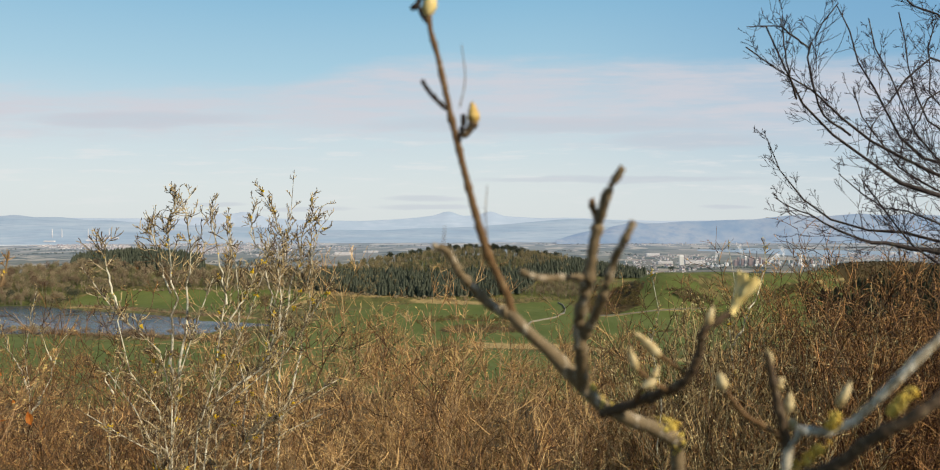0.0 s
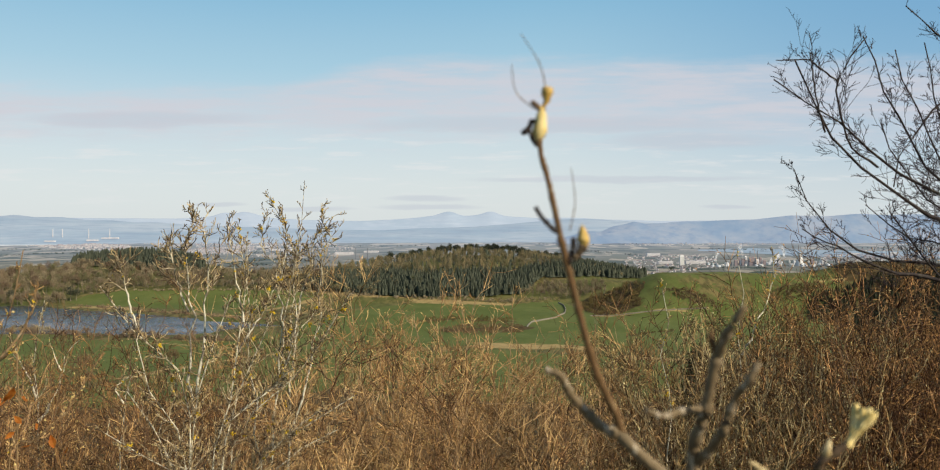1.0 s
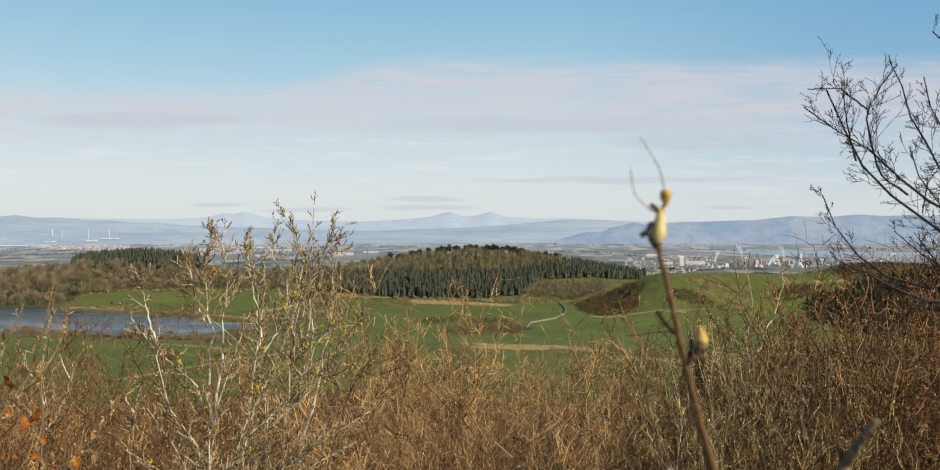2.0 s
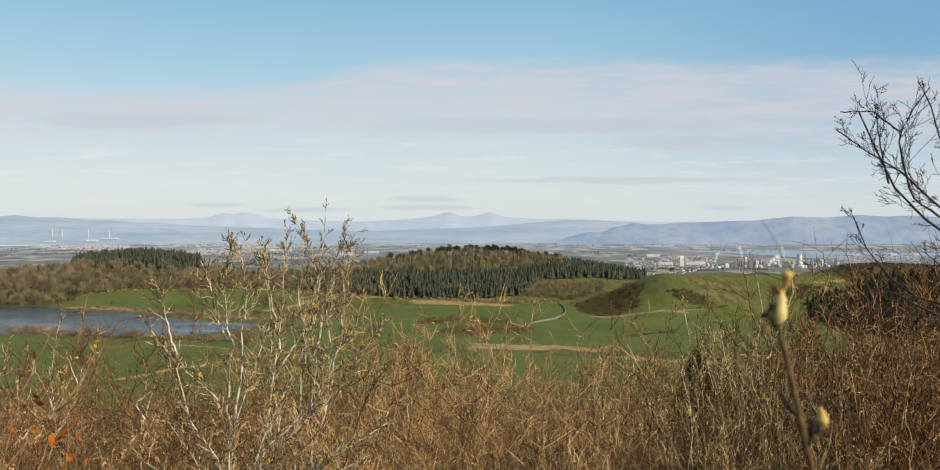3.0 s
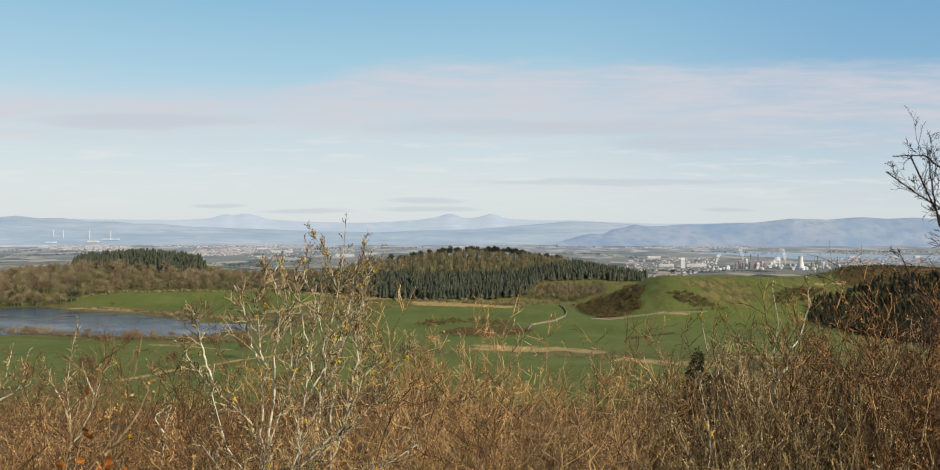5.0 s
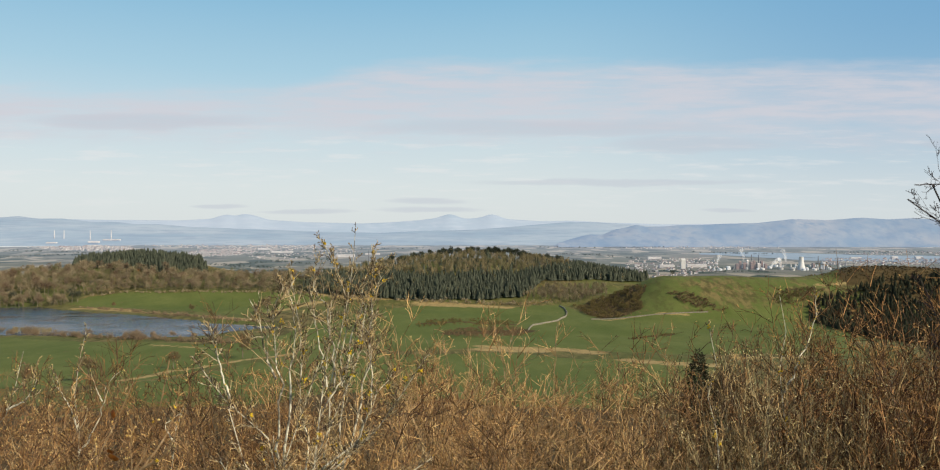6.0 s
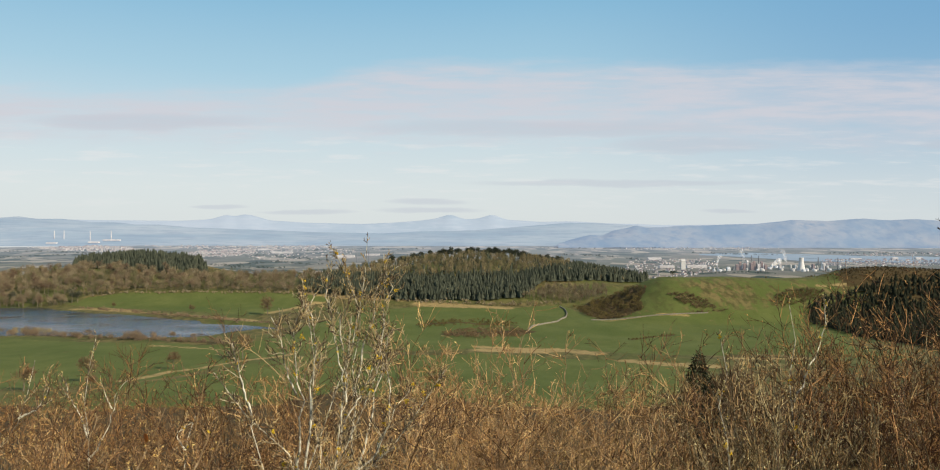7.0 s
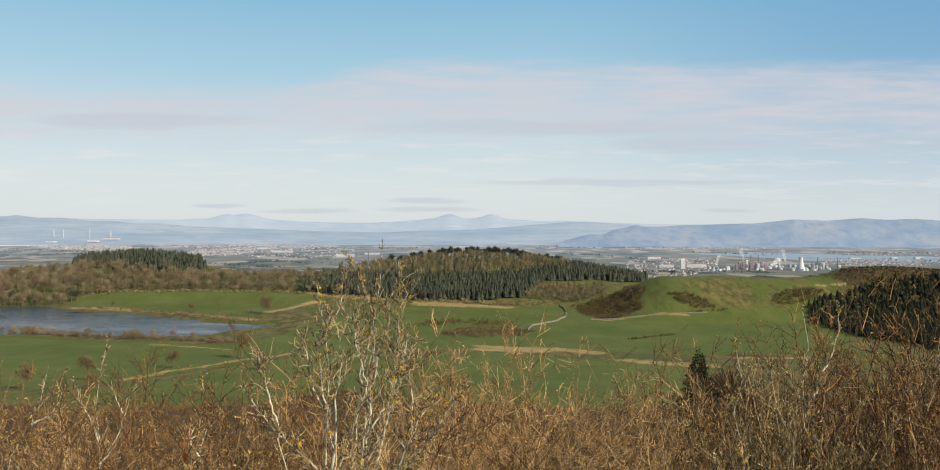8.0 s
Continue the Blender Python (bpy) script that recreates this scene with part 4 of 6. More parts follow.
rng_scrub = np.random.default_rng(66)
q = np.column_stack([rng_scrub.uniform(-0.62, 0.62, 900), 90 + 245 * rng_scrub.random(900) ** 0.6])
q[:, 0] *= q[:, 1]
q = q[q[:, 1] + wobble(q[:, 0], q[:, 1], 31, 60) + 0.5 * wobble(q[:, 0], q[:, 1], 9, 40) < 335]
bushes("slope_thicket", "brown leafless thickets down the slope", q, 2.0, 5.5, 67, MAT_THICKET, 36, 0.020)

for k, ((x, y), h) in enumerate(zip([(-556, 1090), (-550, 1094), (-641, 1095), (-245, 1160)], (22, 18, 18, 15))):
    bare_tree(x, y, h, 80 + k, "dark evergreen tree at the edge of the lakeside wood", MAT_CONIFER, 520)


# ---- scrub round the hilltop ----
def tubes(paths, radii, sides=3):
    """Tapered tubes along polylines of equal length: paths (n, k, 3), radii (n, k)."""
    paths, radii = np.asarray(paths, float), np.asarray(radii, float)
    n, k, _ = paths.shape
    way = np.gradient(paths, axis=1)
    way /= np.linalg.norm(way, axis=2)[..., None] + 1e-9
    ref = np.where(np.abs(way[..., 2:3]) > 0.9, np.array([1.0, 0, 0]), np.array([0, 0, 1.0]))
    u = np.cross(way, ref)
    u /= np.linalg.norm(u, axis=2)[..., None] + 1e-9
    v = np.cross(way, u)
    a = np.arange(sides) * 2 * np.pi / sides
    ring = paths[:, :, None] + radii[:, :, None, None] * (np.cos(a)[:, None] * u[:, :, None] + np.sin(a)[:, None] * v[:, :, None])
    verts = ring.reshape(-1, 3)
    i = np.arange(n * k * sides).reshape(n, k, sides)
    j = np.roll(i, -1, axis=2)
    faces = np.stack([i[:, :-1], j[:, :-1], j[:, 1:], i[:, 1:]], -1).reshape(-1, 4)
    return verts, faces


def join(*meshes):
    verts, faces, n = [], [], 0
    for v, f in meshes:
        verts.append(np.asarray(v))
        faces += (np.asarray(f) + n).tolist()
        n += len(v)
    return np.concatenate(verts), faces


def unit(v):
    return v / (np.linalg.norm(v, axis=-1)[..., None] + 1e-9)


def shoots(rng, start, way, length, points, bend, lift, zig=0.0):
    """Polylines that set out along way, wander a little and turn upwards."""
    n = len(start)
    out = np.zeros((n, points, 3))
    out[:, 0] = start
    d = unit(way)
    for k in range(1, points):
        d = unit(d + rng.normal(size=(n, 3)) * bend + np.array([0, 0, lift]))
        step = d + (rng.normal(size=(n, 3)) * zig if zig else 0)
        out[:, k] = out[:, k - 1] + step * (length / (points - 1))[:, None]
    return out


def side_shoots(rng, parents, ratio, each, angle, points, bend, lift, lo=0.25, zig=0.0, reach=0.0):
    """Children that fork from a set of polylines."""
    n, k, _ = parents.shape
    which = np.repeat(np.arange(n), each)
    m = len(which)
    full = np.linalg.norm(np.diff(parents, axis=1), axis=2).sum(1)
    if reach:
        which = rng.choice(n, m, p=full / full.sum())
    f = (lo + (1 - lo) * rng.random(m)) * (k - 1.001)
    i = f.astype(int)
    g = (f - i)[:, None]
    start = parents[which, i] * (1 - g) + parents[which, i + 1] * g
    along = unit(parents[which, i + 1] - parents[which, i])
    side = unit(np.cross(along, rng.normal(size=(m, 3))))
    a = np.radians(angle * (0.6 + 0.8 * rng.random(m)))[:, None]
    way = along * np.cos(a) + side * np.sin(a)
    plen = np.full(m, reach / ratio) if reach else full[which]
    length = plen * ratio * (0.5 + rng.random(m)) * ((1.35 - 1.1 * f / (k - 1)) if reach else (1.15 - 0.6 * f / (k - 1)))
    return shoots(rng, start, way, length, points, bend, lift, zig)


def taper(paths, a, b):
    return np.broadcast_to(np.linspace(a, b, paths.shape[1]), paths.shape[:2])


def buds(rng, paths, count, size, slim=0.4):
    """Small pointed buds at and below the twig ends."""
    which = rng.integers(0, len(paths), count)
    f = 1 - 0.7 * rng.random(count) ** 2
    k = paths.shape[1] - 1
    x = f * k * 0.999
    i = x.astype(int)
    g = (x - i)[:, None]
    p = paths[which, i] * (1 - g) + paths[which, i + 1] * g
    way = unit(unit(paths[which, i + 1] - paths[which, i]) + rng.normal(size=(count, 3)) * 0.45)
    u = unit(np.cross(way, rng.normal(size=(count, 3))))
    v = np.cross(way, u)
    s = (size * (0.6 + 0.8 * rng.random(count)))[:, None]
    c = p + way * s * 0.45
    corners = np.stack([p, c + u * s * slim, c + v * s * slim, c - u * s * slim, c - v * s * slim, p + way * s], 1)
    faces = np.array([(0, 2, 1), (0, 3, 2), (0, 4, 3), (0, 1, 4), (5, 1, 2), (5, 2, 3), (5, 3, 4), (5, 4, 1)])
    return corners.reshape(-1, 3), (np.arange(count)[:, None, None] * 6 + faces).reshape(-1, 3)


def flecks(rng, paths, count, size):
    """Tiny buds and husks along the twigs, one slim wedge each."""
    which = rng.integers(0, len(paths), count)
    k = paths.shape[1] - 1
    x = rng.uniform(0.15, 0.999, count) * k
    i = x.astype(int)
    g = (x - i)[:, None]
    p = paths[which, i] * (1 - g) + paths[which, i + 1] * g
    way = unit(unit(paths[which, i + 1] - paths[which, i]) + rng.normal(size=(count, 3)) * 0.7)
    u = unit(np.cross(way, rng.normal(size=(count, 3))))
    v = np.cross(way, u)
    s = (size * (0.5 + rng.random(count)))[:, None]
    corners = np.stack([p - way * s * 0.3, p + u * s * 0.34, p + v * s * 0.34 + way * s * 0.2, p + way * s * 0.9], 1)
    faces = np.array([(0, 2, 1), (0, 3, 2), (0, 1, 3), (1, 2, 3)])
    return corners.reshape(-1, 3), (np.arange(count)[:, None, None] * 4 + faces).reshape(-1, 3)


def tufts(rng, paths, clusters, each, spread, size):
    """Lichen that grows in separate cushions round the twigs."""
    which = np.repeat(rng.integers(0, len(paths), clusters), each)
    k = paths.shape[1] - 1
    x = np.clip(np.repeat(rng.uniform(0.25, 0.98, clusters), each) * k + rng.normal(size=clusters * each) * spread, 0, k * 0.999)
    i = x.astype(int)
    g = (x - i)[:, None]
    n = clusters * each
    p = paths[which, i] * (1 - g) + paths[which, i + 1] * g + rng.normal(size=(n, 3)) * size * 0.7
    way = unit(rng.normal(size=(n, 3)))
    u = unit(np.cross(way, rng.normal(size=(n, 3))))
    v = np.cross(way, u)
    s = (size * (0.4 + rng.random(n)))[:, None]
    corners = np.stack([p - way * s * 0.3, p + u * s, p + v * s * 0.8, p - u * s * 0.9, p - v * s, p + way * s * 0.6], 1)
    faces = np.array([(0, 2, 1), (0, 3, 2), (0, 4, 3), (0, 1, 4), (5, 1, 2), (5, 2, 3), (5, 3, 4), (5, 4, 1)])
    return corners.reshape(-1, 3), (np.arange(n)[:, None, None] * 6 + faces).reshape(-1, 3)


def grow(seed, height, stems, lean, forks=(7, 6, 2), ratios=(0.42, 0.36, 0.5), angles=(38, 45, 50), lift=0.10, zig=0.05, foot=0.15, bend=0.15):
    """The shoots of one shrub: stems, limbs, twigs and tips, as four sets of polylines."""
    rng = np.random.default_rng(seed)
    a = rng.random(stems) * 2 * np.pi
    out = lean * (0.25 + 0.75 * rng.random(stems))
    way = np.column_stack([np.cos(a) * out, np.sin(a) * out, np.ones(stems)])
    start = np.column_stack([np.cos(a) * foot * rng.random(stems), np.sin(a) * foot * rng.random(stems), np.full(stems, -0.15)])
    s0 = shoots(rng, start, way, height * (0.78 + 0.20 * rng.random(stems)), 9, 0.09 + 0.22 * (bend - 0.15), 0.05, 0.6 * zig)
    s1 = side_shoots(rng, s0, ratios[0], forks[0], angles[0], 5, bend, lift, 0.38, zig)
    s2 = side_shoots(rng, s1, ratios[1], forks[1], angles[1], 3, bend * 1.2, lift, 0.15, zig)
    s3 = side_shoots(rng, s2, ratios[2], forks[2], angles[2], 2, 0.2, lift, 0.2)
    return rng, s0, s1, s2, s3


def shrub(name, label, seed, height, stems, lean, mats, thick=0.012, bud=(300, 0.012), category="shrub", group="", **kw):
    """A many-stemmed leafless shrub: each stem with its limbs, a tangle of twigs, and buds."""
    rng, s0, s1, s2, s3 = grow(seed, height, stems, lean, **kw)
    thing = tagged(new(name), label, category, group)
    each = len(s1) // stems
    for k in range(stems):
        own = s1[k * each:(k + 1) * each]
        stem = part("stem", tubes(s0[k:k + 1], taper(s0[:1], thick, thick * 0.3), 5), mats[0], thing)
        tagged(part("shoot_spray", tubes(own, taper(own, thick * 0.46, thick * 0.24), 3), mats[0], stem), kind="stuff")
    tagged(part("twig_tangle", join(tubes(s2, taper(s2, thick * 0.38, thick * 0.24)), tubes(s3, taper(s3, thick * 0.28, thick * 0.18))), mats[1], thing), kind="stuff")
    if bud[0]:
        tagged(part("bud_scatter", join(flecks(rng, s2, bud[0] // 2, bud[1]), flecks(rng, s3, bud[0] // 2, bud[1])), mats[2], thing), kind="stuff")
    return thing


def curve(points, count):
    """A smooth line through a few points, with even steps."""
    p = np.array(points, float)
    p = np.concatenate([2 * p[:1] - p[1:2], p, 2 * p[-1:] - p[-2:-1]])
    out = []
    for k in range(1, len(p) - 2):
        for t in np.linspace(0, 1, 12, endpoint=False):
            a, b, c, d = p[k - 1], p[k], p[k + 1], p[k + 2]
            out.append(0.5 * (2 * b + (c - a) * t + (2 * a - 5 * b + 4 * c - d) * t * t + (3 * b - a - 3 * c + d) * t ** 3))
    out.append(p[-2])
    out = np.array(out)
    s = np.concatenate([[0], np.cumsum(np.linalg.norm(np.diff(out, axis=0), axis=1))])
    want = np.linspace(0, s[-1], count)
    return np.column_stack([np.interp(want, s, out[:, i]) for i in range(3)])


def crust(rng, paths, radii, count, size, run=(0.1, 0.95)):
    """Lumps of lichen sitting on branches."""
    which = rng.integers(0, len(paths), count)
    f = rng.uniform(run[0], run[1], count) * (paths.shape[1] - 1.001)
    i = f.astype(int)
    g = (f - i)[:, None]
    p = paths[which, i] * (1 - g) + paths[which, i + 1] * g
    way = unit(rng.normal(size=(count, 3)))
    p = p + way * np.asarray(radii)[which, i][:, None] * 0.7
    s = (size * (0.4 + rng.random(count)))[:, None]
    u = unit(np.cross(way, rng.normal(size=(count, 3))))
    v = np.cross(way, u)
    corners = np.stack([p - way * s * 0.3, p + u * s, p + v * s * 0.8, p - u * s * 0.9, p - v * s, p + way * s * 0.6], 1)
    faces = np.array([(0, 2, 1), (0, 3, 2), (0, 4, 3), (0, 1, 4), (5, 1, 2), (5, 2, 3), (5, 3, 4), (5, 4, 1)])
    return corners.reshape(-1, 3), (np.arange(count)[:, None, None] * 6 + faces).reshape(-1, 3)


def trained(name, label, category, seed, stems, mats, reach=0.2, jag=0.005, limbs=5, twigs=5, tips=2, ratios=(0.28, 0.36, 0.45), angles=(38, 42, 45), lift=0.15, zig=0.05, bud=(500, 0.012), lichen=(160, 0.009), clear=0.3, fine=(0.35, 0.25, 0.16), thin=0.0016, tuft=0):
    """A bush or tree whose main stems follow given lines (points, foot radius, tip radius); the rest grows from them."""
    rng = np.random.default_rng(seed)
    thing = tagged(new(name), label, category)
    lines = np.array([curve(p, 14) for p, _, _ in stems])
    step = np.linalg.norm(np.diff(lines, axis=1), axis=2).mean(1)[:, None, None]
    lines[:, 1:-1] += rng.normal(size=lines[:, 1:-1].shape) * jag * np.minimum(1, step / 0.09)
    radii = np.array([np.geomspace(a, b, 14) for _, a, b in stems])
    for line, r in zip(lines, radii):
        part("stem", tubes(line[None], r[None] * (1 + 0.10 * rng.normal(size=(1, 14))), 7), mats[0], thing, smooth=True)
    foot = float(np.median(radii[:, 6]))
    s1 = side_shoots(rng, lines, ratios[0], limbs, angles[0], 6, 0.13, lift, clear, zig, reach)
    s2 = side_shoots(rng, s1, ratios[1], twigs, angles[1], 4, 0.17, lift, 0.15, zig)
    s3 = side_shoots(rng, s2, ratios[2], tips, angles[2], 3, 0.2, lift, 0.2, zig)
    r1, r2, r3 = (np.maximum(thin, foot * k) for k in fine)
    tagged(part("limb_tangle", tubes(s1, taper(s1, r1, r1 * 0.45), 5), mats[-1], thing), kind="stuff")
    tagged(part("twig_tangle", join(tubes(s2, taper(s2, r2, max(thin * 0.8, r2 * 0.5)), 4), tubes(s3, taper(s3, r3, max(thin * 0.7, r3 * 0.6)))), mats[1], thing), kind="stuff")
    if bud[0]:
        tagged(part("bud_scatter", join(buds(rng, s2, bud[0] // 2, bud[1]), buds(rng, s3, bud[0] // 2, bud[1])), mats[2], thing), kind="stuff")
    if lichen[0]:
        tagged(part("lichen_scatter", join(tufts(rng, s1, tuft, 9, 0.22, lichen[1]), crust(rng, lines, radii, lichen[0] // 2, lichen[1]), crust(rng, s1, taper(s1, r1, r1 * 0.5), lichen[0] // 2, lichen[1] * 0.8)), MAT_LICHEN, thing, "yellow lichen crust"), kind="stuff")
    return thing


MAT_BARK_BROWN = bark_mat("brown_bark", (0.21, 0.125, 0.055), (0.58, 0.41, 0.21), (0.66, 0.53, 0.34), 0.35)
MAT_TWIG_BROWN = bark_mat("brown_twigs", (0.28, 0.15, 0.055), (0.88, 0.58, 0.24), (0.90, 0.70, 0.40), 0.4)
MAT_BARK_PALE = bark_mat("pale_lichened_bark", (0.66, 0.60, 0.43), (0.84, 0.78, 0.60), (0.055, 0.038, 0.026), 0.92, 0.0, 0.9, (0.49, 0.56))
MAT_LIMB_PALE = bark_mat("speckled_limbs", (0.24, 0.18, 0.10), (0.74, 0.62, 0.38), (0.80, 0.72, 0.52), 0.7, 0.0, 1.4, (0.53, 0.62))
MAT_TWIG_PALE = bark_mat("fine_lichened_twigs", (0.075, 0.046, 0.025), (0.62, 0.46, 0.22), (0.68, 0.58, 0.30), 0.45, 0.1)
MAT_BARK_OLIVE = bark_mat("olive_bark", (0.10, 0.068, 0.030), (0.68, 0.54, 0.27), (0.82, 0.74, 0.46), 0.5)
MAT_TWIG_OLIVE = bark_mat("olive_twigs", (0.070, 0.038, 0.016), (0.70, 0.47, 0.19), (0.80, 0.63, 0.32), 0.35)
MAT_BARK_RUSSET = bark_mat("russet_bark", (0.045, 0.020, 0.009), (0.22, 0.11, 0.040), (0.36, 0.22, 0.10), 0.35)
MAT_TWIG_RUSSET = bark_mat("russet_twigs", (0.075, 0.032, 0.012), (0.74, 0.39, 0.14), (0.70, 0.42, 0.15), 0.3)
MAT_BARK_DARK = bark_mat("dark_bark", (0.032, 0.024, 0.022), (0.075, 0.056, 0.045), (0.22, 0.20, 0.14), 0.4, 0.2)
MAT_TWIG_DARK = bark_mat("dark_twigs", (0.028, 0.018, 0.020), (0.065, 0.042, 0.044), (0.12, 0.09, 0.07), 0.3, 0.2)
MAT_LICHEN = plain_mat("yellow_lichen", (0.42, 0.26, 0.014), (0.60, 0.42, 0.035), 30, 0.9, 0.1, 0.3)
MAT_BUD = plain_mat("pale_catkins", (0.56, 0.42, 0.16), (0.82, 0.68, 0.34), 60, 0.7, 0.2, 0.3)
MAT_HUSK = plain_mat("russet_husks", (0.38, 0.17, 0.045), (0.66, 0.38, 0.13), 60, 0.7, 0.2, 0.3)
MAT_BUD_GOLD = plain_mat("golden_buds", (0.46, 0.33, 0.10), (0.74, 0.60, 0.27), 60, 0.7, 0.2, 0.2)
MAT_BUD_BROWN = plain_mat("brown_buds", (0.46, 0.27, 0.08), (0.78, 0.54, 0.21), 60, 0.7, 0.2, 0.3)

rng_place = np.random.default_rng(77)
MAT_BARK_UMBER = bark_mat("umber_bark", (0.070, 0.036, 0.016), (0.38, 0.23, 0.11), (0.54, 0.40, 0.23), 0.4)
MAT_TWIG_UMBER = bark_mat("umber_twigs", (0.066, 0.028, 0.010), (0.45, 0.235, 0.078), (0.70, 0.50, 0.26), 0.3)
UMBER = (MAT_BARK_UMBER, MAT_TWIG_UMBER, MAT_BUD_BROWN)
BROWN = (MAT_BARK_BROWN, MAT_TWIG_BROWN, MAT_BUD_BROWN)
RUSSET = (MAT_BARK_RUSSET, MAT_TWIG_RUSSET, MAT_HUSK)
OLIVE = (MAT_BARK_OLIVE, MAT_TWIG_OLIVE, MAT_BUD)
TANGLE = {"forks": (10, 5, 3), "angles": (38, 42, 44), "ratios": (0.22, 0.45, 0.55), "lift": 0.13, "zig": 0.11, "bend": 0.24}
brown_kinds = [shrub("scrub_bush", "tangled leafless brown scrub bush on the slope", 100 + k, 2.75, 14, 0.90, BROWN, 0.0050, (1100, 0.009), group="brown scrub", **TANGLE) for k in range(5)]
dark_kinds = [shrub("dark_scrub_bush", "dense dark brown leafless bush", 130 + k, 2.75, 13, 0.85, UMBER, 0.0050, (900, 0.009), group="dark scrub", **TANGLE) for k in range(3)]
thin_kinds = [shrub("scrub_bush", "leafless brown scrub bush lower on the slope", 150 + k, 2.6, 8, 0.8, BROWN, 0.014, (300, 0.022), group="lower scrub", forks=(5, 5, 1)) for k in range(4)]
olive_kinds = [shrub("willow_bush", "leafless olive willow bush with pale catkins", 200 + k, 3.2, 15, 0.36, OLIVE, 0.0074, (2300, 0.013), group="willow scrub", forks=(8, 5, 3), angles=(28, 34, 42), ratios=(0.24, 0.42, 0.55), lift=0.26, zig=0.07, bend=0.16) for k in range(4)]
russet_kinds = [shrub("russet_bush", "dense russet-brown leafless bush with clinging husks", 230 + k, 2.7, 14, 0.55, RUSSET, 0.0058, (1500, 0.011), group="russet scrub", forks=(7, 6, 3), angles=(36, 44, 46), ratios=(0.21, 0.45, 0.55), lift=0.15, zig=0.09, bend=0.18) for k in range(2)]


def plant(kinds, spots):
    """Sets shrubs on the ground: x, y and the height of the tops above sea of the plan."""
    used = set()
    for k, (x, y, scale) in enumerate(spots):
        src = kinds[k % len(kinds)]
        z = float(land(x, y))
        m = Matrix.Translation((x, y, z)) @ Matrix.Rotation(rng_place.random() * 6.28, 4, "Z")
        if src not in used:
            used.add(src)
            src.matrix_basis = m
            src.scale = (scale,) * 3
        else:
            ob = copy_thing(src, m)
            ob.scale = (scale,) * 3


brown_spots = []
for y in (4.8, 5.5, 6.3, 7.2):
    for x in np.arange(-0.62 * y - 0.5, 0.62 * y + 0.5, 0.86):
        if x > 1.35 + 0.1 * y and y < 6.5:
            continue
        px, py = x + rng_place.normal() * 0.2, y + rng_place.normal() * 0.2
        top = 1.72 + rng_place.normal() * 0.13 + 0.08 * (y < 5) * (px > 0) - 0.24 * (px < -1.2) - 0.12 * (px < -2.0) - 0.17 * (0.6 < px < 2.0)
        brown_spots.append((px, py, (top - float(land(px, py))) / 2.4))
# darker bushes for variety; those on the right put shadow into their colour
dark = [q for k, q in enumerate(brown_spots) if q[0] < -0.85 - 0.05 * q[1] or q[0] > 0.6 + 0.07 * q[1] or k % 5 == 0]
plant(brown_kinds, [q for q in brown_spots if q not in dark])
plant(dark_kinds, dark)
thin_spots = []
for y in (8.3, 10.3, 13, 17):
    for x in np.arange(-0.66 * y, 0.66 * y, 0.10 * y + 0.45):
        px, py = x + rng_place.normal() * 0.4, y + rng_place.normal() * 0.5
        thin_spots.append((px, py, 1.0 + 0.3 * rng_place.random()))
plant(thin_kinds, thin_spots)
olive_spots = []
for y in (4.5, 5.1, 5.8, 6.6):
    for x in np.arange(1.62 + 0.05 * y, 0.64 * y + 0.4, 0.51):
        px, py = x + rng_place.normal() * 0.14, y + rng_place.normal() * 0.2
        top = 1.62 + 0.52 * ease(1.5, 2.8, px) + rng_place.normal() * 0.10
        olive_spots.append((px, py, (top - float(land(px, py))) / 3.2))
# far-right willows become dark russet bushes: shade there put into the colour
russet_spots = [q[:2] + (q[2] * 1.12,) for q in olive_spots if q[0] > 0.48 * q[1]]
plant(olive_kinds, [q for q in olive_spots if q[0] <= 0.48 * q[1]])
for y in (5.9, 6.7, 7.6):
    for x in np.arange(0.49 * y, 0.66 * y + 0.3, 0.52):
        px, py = x + rng_place.normal() * 0.15, y + rng_place.normal() * 0.15
        russet_spots.append((px, py, (2.02 + 0.10 * rng_place.normal() - float(land(px, py))) / 2.65))
plant(russet_kinds, russet_spots)

